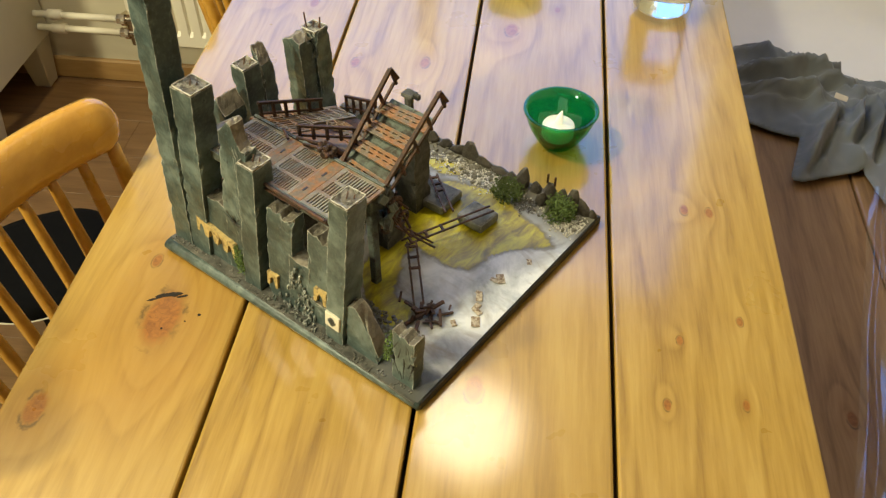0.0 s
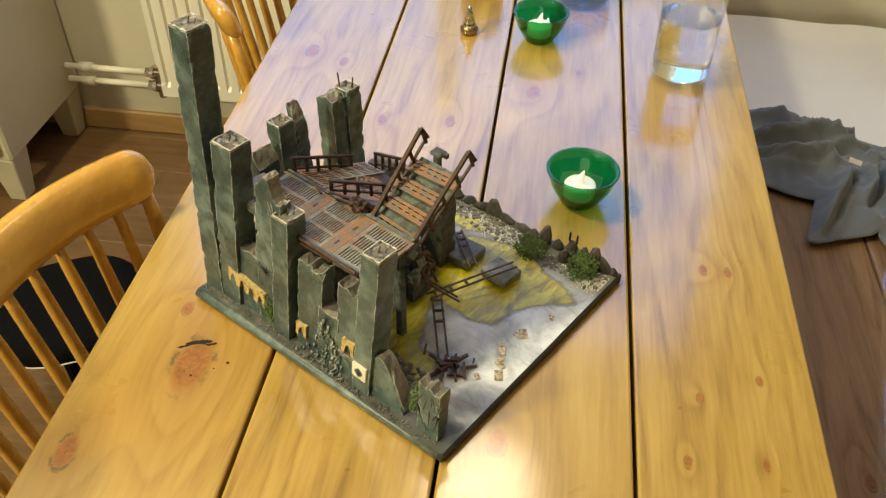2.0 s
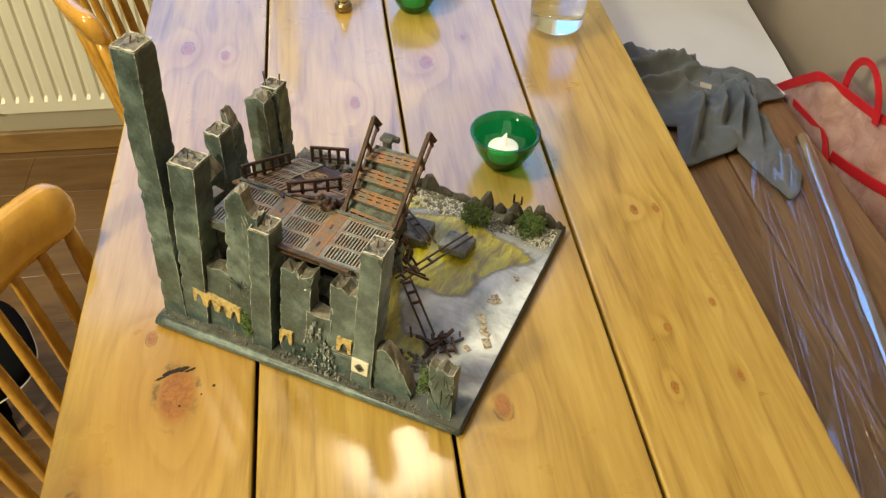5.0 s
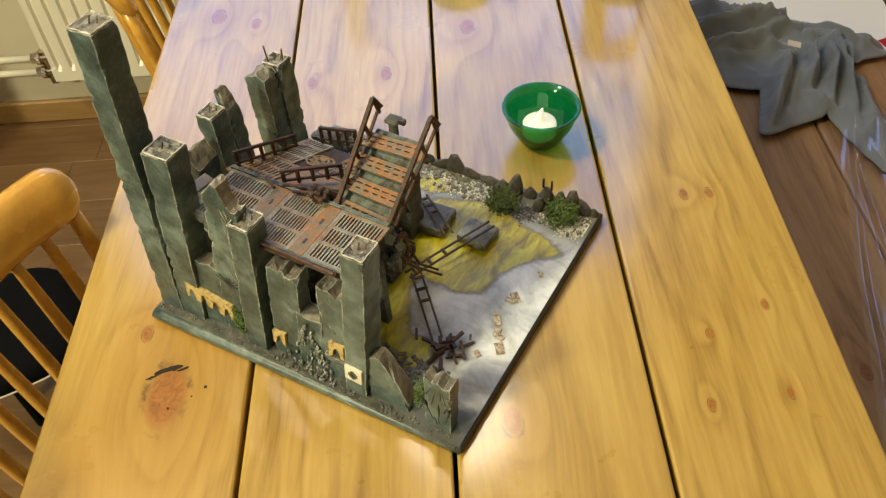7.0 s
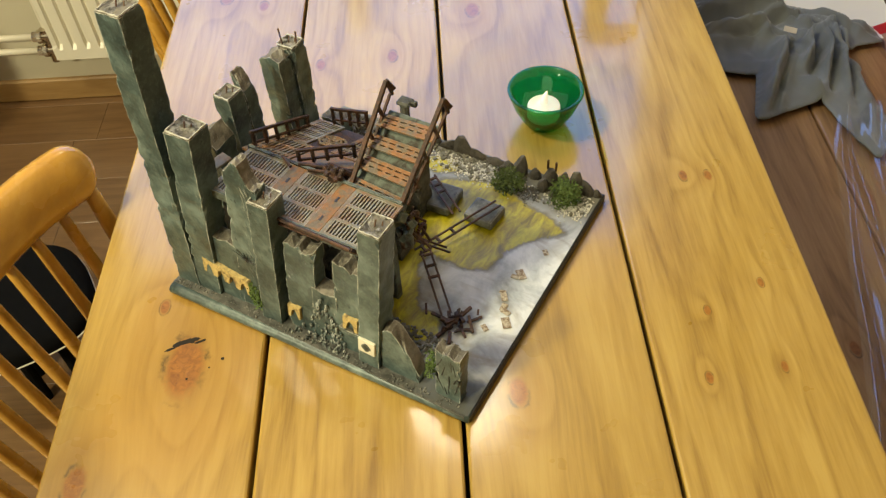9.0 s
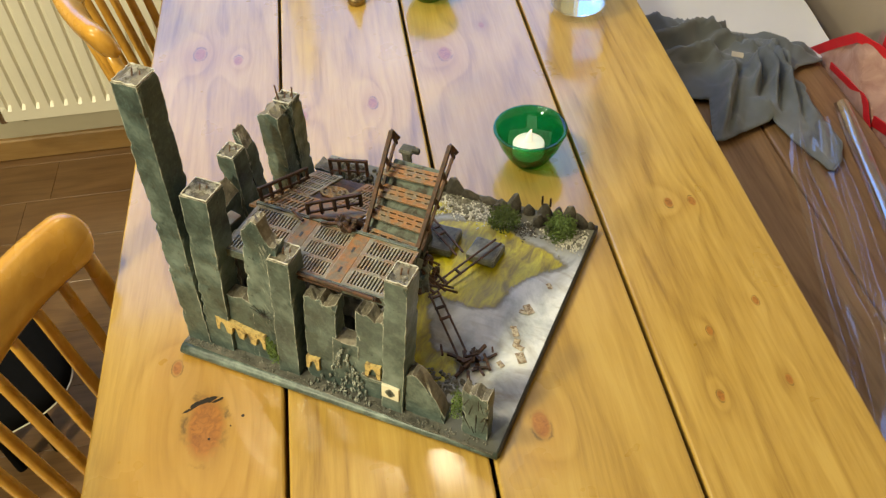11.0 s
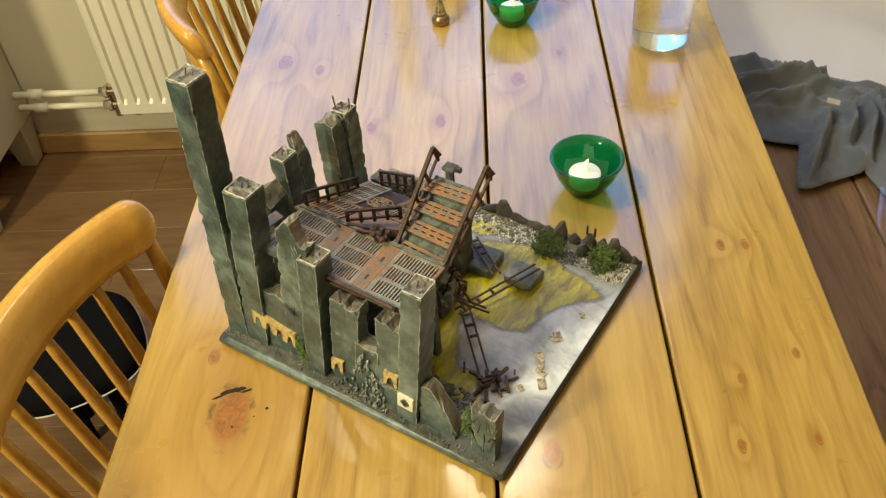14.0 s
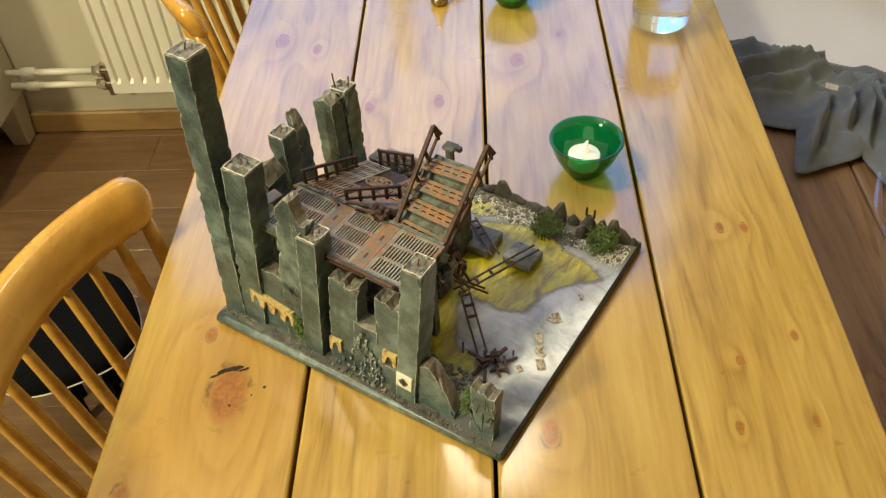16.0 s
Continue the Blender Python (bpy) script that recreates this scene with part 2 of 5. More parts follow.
def make_cloth():
    n = Nodes("grey_jersey")
    c = n.coords()
    weave = n.noise(900, 2, 0.5, c)
    fade = n.noise(14, 3, 0.5, c)
    n.set(Base_Color=n.ramp(fade, (0.3, (0.125, 0.138, 0.142)), (0.7, (0.18, 0.195, 0.20))), Roughness=0.9, Sheen_Weight=0.25)
    n.bump(weave, 0.25, 0.0006)
    return n.mat


def make_water():
    n = Nodes("still_water")
    n.set(Base_Color=(0.97, 0.99, 1, 1), Roughness=0.0, IOR=1.33, Transmission_Weight=1.0)
    return n.mat


def make_bag():
    n = Nodes("milky_bag_plastic")
    crease = n.noise(26, 4, 0.6, n.coords(), 0.8)
    n.set(Base_Color=n.ramp(crease, (0.3, (0.38, 0.20, 0.165)), (0.7, (0.58, 0.37, 0.31))), Roughness=0.4, Transmission_Weight=0.15)
    n.bump(crease, 0.5, 0.006)
    return n.mat


M_CLOTH, M_WATER, M_BAG = make_cloth(), make_water(), make_bag()

# ---- mesh helpers ----


def part(name, bm, mat, parent=None, label="", smooth=False):
    """One mesh object from a bmesh, under a thing or under a part."""
    bmesh.ops.recalc_face_normals(bm, faces=bm.faces)
    me = bpy.data.meshes.new(name)
    bm.to_mesh(me)
    bm.free()
    me.materials.append(mat)
    if smooth:
        me.shade_smooth()
    ob = new(name, me)
    if parent is not None:
        ob.parent = parent
    if label:
        ob["label"] = label
    return ob


def thing(name, label, category, where=None, group="", kind=""):
    ob = new(name)
    ob.matrix_world = where or Matrix.Identity(4)
    return tagged(ob, label, category, group, kind)


def box(bm, x0, x1, y0, y1, z0, z1, m=None, bevel=0.0, seg=1):
    r = bmesh.ops.create_cube(bm, size=1, matrix=Matrix.Translation(((x0 + x1) / 2, (y0 + y1) / 2, (z0 + z1) / 2)) @ Matrix.Diagonal((x1 - x0, y1 - y0, z1 - z0, 1)))
    vs = r["verts"]
    if bevel:
        es = list({e for v in vs for e in v.link_edges})
        out = bmesh.ops.bevel(bm, geom=es, offset=bevel, segments=seg, profile=0.5, affect="EDGES")
        vs = list({v for f in out["faces"] for v in f.verts} | {v for v in vs if v.is_valid})
    if m is not None:
        bmesh.ops.transform(bm, matrix=m, verts=vs)
    return vs


def tube(bm, p, q, r0, r1=None, seg=10):
    p, q = Vector(p), Vector(q)
    d = q - p
    m = Matrix.Translation((p + q) / 2) @ d.to_track_quat("Z", "Y").to_matrix().to_4x4()
    return bmesh.ops.create_cone(bm, cap_ends=True, segments=seg, radius1=r0, radius2=r0 if r1 is None else r1, depth=d.length, matrix=m)["verts"]


def sweep(bm, path, section, closed_ends=True):
    """Join rings: section(i, point) gives the ring's points at each point of the path."""
    rings = [[bm.verts.new(v) for v in section(i, p)] for i, p in enumerate(path)]
    k = len(rings[0])
    for a, b in zip(rings, rings[1:]):
        for j in range(k):
            bm.faces.new((a[j], a[(j + 1) % k], b[(j + 1) % k], b[j]))
    if closed_ends:
        bm.faces.new(rings[0][::-1])
        bm.faces.new(rings[-1])


def lathe(bm, profile, seg=40):
    """Turn (radius, height) pairs about z."""
    rings = []
    for r, h in profile:
        if r < 1e-6:
            rings.append([bm.verts.new((0, 0, h))])
        else:
            rings.append([bm.verts.new((r * math.cos(2 * math.pi * i / seg), r * math.sin(2 * math.pi * i / seg), h)) for i in range(seg)])
    for a, b in zip(rings, rings[1:]):
        for i in range(seg):
            j = (i + 1) % seg
            if len(a) == 1 and len(b) > 1:
                bm.faces.new((a[0], b[j], b[i]))
            elif len(b) == 1 and len(a) > 1:
                bm.faces.new((a[i], a[j], b[0]))
            elif len(a) > 1:
                bm.faces.new((a[i], a[j], b[j], b[i]))


def sheet(bm, nu, nv, f):
    """A grid of points f(u, v), u and v from 0 to 1."""
    g = [[bm.verts.new(f(i / nu, j / nv)) for j in range(nv + 1)] for i in range(nu + 1)]
    for i in range(nu):
        for j in range(nv):
            bm.faces.new((g[i][j], g[i + 1][j], g[i + 1][j + 1], g[i][j + 1]))
    return g


def prism(bm, outline, z0, z1):
    """A plan outline, pushed up from z0 to z1."""
    lo = [bm.verts.new((x, y, z0)) for x, y in outline]
    hi = [bm.verts.new((x, y, z1)) for x, y in outline]
    n = len(outline)
    for i in range(n):
        j = (i + 1) % n
        bm.faces.new((lo[i], lo[j], hi[j], hi[i]))
    bm.faces.new(hi)
    bm.faces.new(lo[::-1])


# ---- the room ----
TABLE_Z, BACK, RIGHT, LEFT, FRONT, CEILING = 0.75, 1.48, 0.93, -3.6, -3.8, 2.5
WX0, WX1, WZ0, WZ1 = -0.95, 0.55, 1.0, 2.1


def structure(name, bm, mat, label, category):
    return tagged(part(name, bm, mat), label, category, kind="structure")


bm = bmesh.new()
for x0, x1, z0, z1 in ((LEFT - 0.1, WX0, 0, CEILING), (WX1, RIGHT + 0.1, 0, CEILING), (WX0, WX1, 0, WZ0), (WX0, WX1, WZ1, CEILING)):
    box(bm, x0, x1, BACK, BACK + 0.2, z0, z1)
structure("wall_back", bm, M_WALL, "cream painted wall behind radiator and cabinet", "wall")
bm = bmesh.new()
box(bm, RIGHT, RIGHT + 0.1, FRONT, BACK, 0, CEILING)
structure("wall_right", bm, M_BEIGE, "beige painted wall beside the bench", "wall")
# unseen walls added to close the room; dark beige keeps their bounce light low
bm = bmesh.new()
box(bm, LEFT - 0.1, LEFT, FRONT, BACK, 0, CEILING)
structure("wall_left", bm, M_BEIGE, "unseen closing wall, kept dark to cut bounce light", "wall")
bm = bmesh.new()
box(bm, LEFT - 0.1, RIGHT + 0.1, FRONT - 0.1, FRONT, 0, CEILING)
structure("wall_front", bm, M_BEIGE, "unseen closing wall, kept dark to cut bounce light", "wall")
bm = bmesh.new()
box(bm, LEFT - 0.1, RIGHT + 0.1, FRONT - 0.1, BACK + 0.2, CEILING, CEILING + 0.1)
structure("ceiling", bm, M_CEIL, "plain white painted ceiling", "ceiling")
bm = bmesh.new()
box(bm, LEFT, RIGHT, BACK - 0.016, BACK, 0.0, 0.064, bevel=0.004)
structure("baseboard", bm, M_SKIRT, "varnished oak baseboard along the wall", "baseboard")
bm = bmesh.new()
box(bm, LEFT - 0.1, RIGHT + 0.1, FRONT - 0.1, BACK + 0.2, -0.05, -0.014)
floor = structure("floor", bm, M_GAP, "brown oak plank floor with fine joints", "floor")

win = tagged(new("window_1"), "white framed window above the radiator", "window", kind="structure")
bm = bmesh.new()
for x0, x1, z0, z1 in ((WX0, WX0 + 0.05, WZ0, WZ1), (WX1 - 0.05, WX1, WZ0, WZ1), (WX0 + 0.05, WX1 - 0.05, WZ0, WZ0 + 0.05), (WX0 + 0.05, WX1 - 0.05, WZ1 - 0.05, WZ1),
                       (-0.225, -0.175, WZ0 + 0.05, WZ1 - 0.05)):
    box(bm, x0, x1, BACK + 0.09, BACK + 0.14, z0, z1)
part("window_frame", bm, M_CEIL, win)
for x0, x1 in ((WX0 + 0.05, -0.225), (-0.175, WX1 - 0.05)):
    bm = bmesh.new()
    box(bm, x0, x1, BACK + 0.112, BACK + 0.118, WZ0 + 0.05, WZ1 - 0.05)
    part("pane", bm, M_CLEAR, win).visible_shadow = False

# ---- table ----
table = thing("dining_table", "long honey-stained pine plank dining table", "table")
EDGES = (-0.357, -0.1775, 0.0, 0.172, 0.344)
Y0, Y1 = -0.55, 1.36
for x0, x1 in zip(EDGES, EDGES[1:]):
    bm = bmesh.new()
    box(bm, x0 + 0.0018, x1 - 0.0018, Y0, Y1, TABLE_Z - 0.038, TABLE_Z, bevel=0.0025, seg=2)
    part("plank", bm, M_TABLE, table)
bm = bmesh.new()
box(bm, -0.33, 0.32, Y0 + 0.03, Y1 - 0.03, TABLE_Z - 0.05, TABLE_Z - 0.0385)
part("backing", bm, M_GAP, table)
bm = bmesh.new()
rng = random.Random(7)
for k in range(5):
    # a ragged dark split along the far side of the knot
    x, y = -0.268 + 0.0070 * k, 0.0965 + 0.0062 * k - 0.0011 * k * k
    w = (0.0016, 0.0032, 0.0036, 0.0028, 0.0016)[k]
    pts = [(x + 0.0055 * math.cos(a) * rng.uniform(0.75, 1.2), y + 0.002 * math.cos(a) + w * math.sin(a) * rng.uniform(0.5, 1.2)) for a in (2 * math.pi * i / 11 for i in range(11))]
    prism(bm, pts, TABLE_Z - 0.001, TABLE_Z + 0.0003 + 0.00004 * k)
part("knot_crack", bm, M_GAP, table, "dark crack at a large knot")
for x, y, r in ((-0.217, 0.083, 0.0016), (-0.247, 0.063, 0.0012), (-0.228, 0.074, 0.0009)):
    bm = bmesh.new()
    tube(bm, (x, y, TABLE_Z - 0.001), (x, y, TABLE_Z + 0.0003), r, None, 9)
    part("pin_knot", bm, M_GAP, table, "tiny dark pin knot")
for x in (-0.28, 0.27):
    for y in (Y0 + 0.1, Y1 - 0.1):
        bm = bmesh.new()
        box(bm, x - 0.04, x + 0.04, y - 0.04, y + 0.04, 0, TABLE_Z - 0.05, bevel=0.006)
        part("leg", bm, M_TABLE, table)

# ---- bench ----
bench = thing("bench", "brown pine plank bench beside the table", "bench")
for x0, x1 in ((0.425, 0.616), (0.619, 0.80)):
    bm = bmesh.new()
    box(bm, x0, x1, -0.6, BACK - 0.01, 0.415, 0.45, bevel=0.004, seg=2)
    part("plank", bm, M_BENCH, bench)
for y in (-0.45, 0.45, 1.3):
    bm = bmesh.new()
    box(bm, 0.45, 0.775, y - 0.025, y + 0.025, 0, 0.415)
    part("leg", bm, M_BENCH, bench)


# ---- chairs ----
def make_chair():
    """Spindle-back chair; its back's centre is at the origin, it faces +x."""
    ob = thing("spindle_chair", "lacquered birch spindle-back chair pushed up to the table", "chair", group="chairs at the table")
    R, CX = 0.309, 0.323
    bm = bmesh.new()
    path = [radians(-46 + 92 * i / 90) for i in range(91)]

    def ring(i, ang):
        end = min(i, 90 - i)
        s = max(0.12, math.sqrt(1 - ((5 - end) / 5) ** 2)) if end < 5 else 1.0
        pts = []
        for k in range(14):
            th = 2 * math.pi * k / 14
            u = 0.0135 * s * math.copysign(abs(math.cos(th)) ** 0.75, math.cos(th))
            w = 0.029 * s * math.copysign(abs(math.sin(th)) ** 0.75, math.sin(th))
            rad = R + 0.001 + u + 0.38 * w
            pts.append((CX - rad * math.cos(ang), rad * math.sin(ang), 0.805 + w - 0.3 * u))
        return pts

    sweep(bm, path, ring)
    part("top_rail", bm, M_CHAIR, ob, smooth=True)
    for i in range(13):
        ang = radians(-42.9 + 7.15 * i)
        top = Vector((CX - R * math.cos(ang), R * math.sin(ang), 0.79))
        low = Vector((CX + 0.012 - 0.262 * math.cos(ang * 1.02), 0.262 * math.sin(ang * 1.02), 0.44))
        bm = bmesh.new()
        thick = 0.0105 if i in (0, 12) else 0.0075
        pts = [(0, thick * 0.75), (0.3, thick), (0.6, thick), (0.88, thick * 0.85), (1.0, thick * 0.7)]
        d = (top - low)
        q = d.to_track_quat("Z", "Y").to_matrix()
        sweep(bm, pts, lambda k, pr: [low + d * pr[0] + q @ Vector((pr[1] * math.cos(2 * math.pi * j / 10), pr[1] * math.sin(2 * math.pi * j / 10), 0)) for j in range(10)])
        part("spindle", bm, M_CHAIR, ob, smooth=True)
    bm = bmesh.new()
    outline = [(0.26 + 0.21 * math.copysign(abs(math.cos(t)) ** 0.6, math.cos(t)), 0.2 * math.copysign(abs(math.sin(t)) ** 0.6, math.sin(t)))
               for t in (2 * math.pi * k / 40 for k in range(40))]
    prism(bm, outline, 0.415, 0.45)
    part("seat", bm, M_CHAIR, ob)
    for x, y in ((0.12, -0.14), (0.12, 0.14), (0.40, -0.15), (0.40, 0.15)):
        bm = bmesh.new()
        tube(bm, (x + (x - 0.26) * 0.35, y * 1.3, 0.0), (x, y, 0.416), 0.013, 0.018, 12)
        part("leg", bm, M_CHAIR, ob, smooth=True)
    return ob


chair = make_chair()
chair.matrix_world = pose(-0.477, 0.08, 0)
copy_thing(chair, pose(-0.488, 0.862, 0, 0, 0, -1))

# ---- low stool ----
stool = thing("low_stool", "low black padded stool with white piping", "stool", pose(-0.775, 0.585, 0, 0, 0, 28))


def soft_square(rx, ry, k=40, p=0.72):
    return [(rx * math.copysign(abs(math.cos(t)) ** p, math.cos(t)), ry * math.copysign(abs(math.sin(t)) ** p, math.sin(t))) for t in (2 * math.pi * i / k for i in range(k))]


bm = bmesh.new()
levels = [(0.90, 0.205), (0.97, 0.208), (1.0, 0.216), (0.985, 0.232), (0.93, 0.243), (0.75, 0.250), (0.4, 0.253)]
sweep(bm, levels, lambda i, p: [(x * p[0], y * p[0], p[1]) for x, y in soft_square(0.134, 0.128)])
part("cushion", bm, M_BLACK, stool, smooth=True)
bm = bmesh.new()
ringpath = soft_square(0.1345, 0.1285, 60)
for (xa, ya), (xb, yb) in zip(ringpath, ringpath[1:] + ringpath[:1]):
    tube(bm, (xa, ya, 0.214), (xb, yb, 0.214), 0.0015, None, 6)
part("piping", bm, M_PIPING, stool)
for sx in (-1, 1):
    for sy in (-1, 1):
        bm = bmesh.new()
        tube(bm, (sx * 0.035, sy * 0.032, 0), (sx * 0.035, sy * 0.032, 0.206), 0.01, 0.012)
        part("leg", bm, M_BLACK, stool)

# ---- cabinet ----
cab = thing("cabinet", "cream painted wooden cabinet on tapered feet", "cabinet")
CX1, CX0, CY0, CY1 = -1.205, -1.95, 1.105, 1.475
bm = bmesh.new()
box(bm, CX0, CX1, CY0, CY1, 0.135, 1.15, bevel=0.006)
part("body", bm, M_CREAM, cab)
for x0, x1 in ((CX0 + 0.02, (CX0 + CX1) / 2 - 0.003), ((CX0 + CX1) / 2 + 0.003, CX1 - 0.02)):
    bm = bmesh.new()
    box(bm, x0, x1, CY0 - 0.018, CY0 - 0.001, 0.16, 1.12, bevel=0.004)
    door = part("door", bm, M_CREAM, cab)
    bm = bmesh.new()
    xm = x1 - 0.05 if x0 < -1.7 else x0 + 0.05
    tube(bm, (xm, CY0 - 0.018, 0.7), (xm, CY0 - 0.04, 0.7), 0.008, 0.014, 14)
    part("knob", bm, M_CREAM, door)
for x in (CX0 + 0.04, CX1 - 0.04):
    for y in (CY0 + 0.04, CY1 - 0.04):
        bm = bmesh.new()
        vs = box(bm, x - 0.036, x + 0.036, y - 0.036, y + 0.036, 0, 0.134, bevel=0.003)
        for v in vs:
            k = 0.62 + 0.38 * v.co.z / 0.134
            v.co.x, v.co.y = x + (v.co.x - x) * k, y + (v.co.y - y) * k
        part("foot", bm, M_CREAM, cab)

# ---- radiator ----
rad = thing("radiator", "cream enamelled panel radiator on the wall", "radiator")
RX0, RX1, RZ0, RZ1, RY = -0.925, 0.25, 0.175, 0.60, 1.39
bm = bmesh.new()
count = 35
prof = []
step = (RX1 - RX0 - 0.03) / count
for i in range(count):
    x = RX0 + 0.015 + i * step
    prof += [(x, 0.0), (x + step * 0.12, 0.009), (x + step * 0.30, 0.009), (x + step * 0.42, 0.0)]
prof.append((RX1 - 0.015, 0.0))
rows = [(RZ0, 0.0), (RZ0 + 0.028, 0.0), (RZ0 + 0.04, 1.0), (RZ1 - 0.04, 1.0), (RZ1 - 0.028, 0.0), (RZ1, 0.0)]
cols = [[bm.verts.new((x, RY + d * k, z)) for z, k in rows] for x, d in [(RX0, 0.006)] + prof + [(RX1, 0.006)]]
for a, b in zip(cols, cols[1:]):
    for j in range(len(rows) - 1):
        bm.faces.new((a[j], b[j], b[j + 1], a[j + 1]))
part("panel", bm, M_RAD, rad)
bm = bmesh.new()
box(bm, RX0 + 0.004, RX1 - 0.004, RY + 0.012, RY + 0.05, RZ0 + 0.002, RZ1 - 0.002, bevel=0.006)
part("back_panel", bm, M_RAD, rad)
for z in (0.222, 0.183):
    bm = bmesh.new()
    tube(bm, (-1.20, 1.425, z), (-0.955, 1.425, z), 0.0085, None, 12)
    tube(bm, (-1.16, 1.425, z), (-1.125, 1.425, z), 0.014, None, 12)
    part("pipe", bm, M_PIPE, rad, smooth=True)
    bm = bmesh.new()
    tube(bm, (-0.975, 1.425, z), (-0.955, 1.425, z), 0.014, None, 6)
    tube(bm, (-0.958, 1.425, z), (-0.925, 1.425, z), 0.011, None, 12)
    tube(bm, (-0.962, 1.425, z), (-0.952, 1.425, z), 0.017, None, 14)
    part("valve", bm, M_CHROME, rad, "tarnished chrome pipe valve")
bm = bmesh.new()
tube(bm, (-0.945, 1.43, 0.15), (-0.945, 1.43, 0.24), 0.012, None, 12)
part("valve_body", bm, M_CHROME, rad, "tarnished chrome valve body")
bm = bmesh.new()
tube(bm, (-0.945, 1.44, 0.24), (-0.945, 1.44, 1.1), 0.0075, None, 10)
part("riser_pipe", bm, M_PIPE, rad, "thin upright heating pipe")


# ---- things on the table ----
def make_bowl(where, group="green candle bowls"):
    bowl = thing("candle_bowl", "round green glass candle bowl on the table", "bowl", where, group)
    bm = bmesh.new()
    lathe(bm, [(1.04 * r, 1.03 * h) for r, h in [(0.0, 0.0), (0.019, 0.0), (0.0215, 0.003), (0.026, 0.010), (0.0335, 0.024), (0.038, 0.037), (0.0395, 0.0435), (0.0412, 0.0450), (0.0405, 0.0462),
               (0.0365, 0.0455), (0.0340, 0.034), (0.028, 0.018), (0.021, 0.0085), (0.0, 0.007)]], 56)
    part("glass", bm, M_GREEN_GLASS, bowl, smooth=True)
    m = where @ pose(-0.001, 0.001, 0.0085)
    tea = thing("tealight", "lit white electric tealight inside green bowl", "tealight", m, "tealights")
    bm = bmesh.new()
    lathe(bm, [(0.0, 0.0), (0.0178, 0.0), (0.0185, 0.001), (0.0185, 0.0145), (0.0178, 0.0158), (0.013, 0.0152), (0.006, 0.0185), (0.0, 0.0195)], 32)
    part("body", bm, M_WAX, tea, smooth=True)
    bm = bmesh.new()
    sweep(bm, [(0.0, 0.0048, 0), (0.006, 0.0042, 0.0003), (0.012, 0.0026, 0.001), (0.017, 0.0006, 0.0026)],
          lambda i, p: [(p[2] + p[1] * math.cos(2 * math.pi * j / 12), p[1] * math.sin(2 * math.pi * j / 12), 0.0175 + p[0]) for j in range(12)])
    part("flame", bm, M_FLAME, tea, "glowing plastic flame tip", smooth=True)


make_bowl(pose(0.1145, 0.387, TABLE_Z))
make_bowl(pose(0.0455, 0.774, TABLE_Z))

glass = thing("water_glass", "clear tumbler half filled with water", "glass", pose(0.2505, 0.694, TABLE_Z))
bm = bmesh.new()
lathe(bm, [(0.0, 0.0), (0.034, 0.0), (0.039, 0.003), (0.0412, 0.010), (0.0415, 0.04), (0.0425, 0.10), (0.044, 0.15), (0.0428, 0.15), (0.0412, 0.10), (0.0402, 0.04), (0.0395, 0.014), (0.036, 0.010), (0.0, 0.009)], 48)
part("tumbler", bm, M_CLEAR, glass, smooth=True)
water = thing("water", "still clear water inside the tumbler", "water", pose(0.2505, 0.694, TABLE_Z))
bm = bmesh.new()
lathe(bm, [(0.0, 0.0095), (0.0358, 0.0105), (0.0392, 0.0145), (0.0398, 0.04), (0.0412, 0.095), (0.0, 0.095)], 48)
part("water_body", bm, M_WATER, water, smooth=False)

votive = thing("candle_glass", "smoked glass votive with a white candle", "candle holder", pose(-0.058, 0.925, TABLE_Z))
bm = bmesh.new()
lathe(bm, [(0.0, 0.0), (0.030, 0.0), (0.034, 0.004), (0.0365, 0.012), (0.0365, 0.07), (0.0350, 0.07), (0.0345, 0.014), (0.0, 0.010)], 40)
part("holder", bm, M_SMOKE_GLASS, votive, smooth=True)
bm = bmesh.new()
lathe(bm, [(0.0, 0.011), (0.018, 0.011), (0.0185, 0.045), (0.015, 0.048), (0.0, 0.046)], 28)
part("candle", bm, M_WAX, votive, "white wax candle", smooth=True)
for i in range(10):
    bm = bmesh.new()
    a = 2 * math.pi * i / 10
    bmesh.ops.create_icosphere(bm, subdivisions=1, radius=0.0045, matrix=pose(0.035 * math.cos(a), 0.035 * math.sin(a), 0.0045))
    part("glass_stud", bm, M_CLEAR, votive, smooth=True)

dish = thing("glass_dish", "pale blue clear glass dish on the table", "dish", pose(0.108, 0.915, TABLE_Z))
bm = bmesh.new()
lathe(bm, [(0.0, 0.0), (0.036, 0.0), (0.043, 0.006), (0.047, 0.02), (0.047, 0.055), (0.0455, 0.055), (0.0452, 0.02), (0.041, 0.008), (0.0, 0.006)], 40)
part("dish_glass", bm, M_BLUE_GLASS, dish, smooth=True)

M_BRONZE = plain("aged_brass", (0.30, 0.22, 0.11), 0.3, 0.9, 0.35, 300, 0.3)
M_PEWTER = plain("bright_pewter", (0.62, 0.58, 0.52), 0.25, 1.0, 0.2, 300, 0.2)
orn = thing("metal_ornament", "small brass and pewter ornament on the table", "ornament", pose(-0.063, 0.777, TABLE_Z))
bm = bmesh.new()
lathe(bm, [(0.0, 0.0), (0.010, 0.0), (0.0135, 0.004), (0.0135, 0.010), (0.010, 0.015), (0.0, 0.016)], 20)
part("foot", bm, M_BRONZE, orn, smooth=True)
bm = bmesh.new()
lathe(bm, [(0.0, 0.014), (0.0085, 0.015), (0.0075, 0.022), (0.0045, 0.028), (0.0062, 0.033), (0.003, 0.038), (0.0035, 0.043), (0.0, 0.046)], 16)
part("stem", bm, M_PEWTER, orn, smooth=True)
bm = bmesh.new()
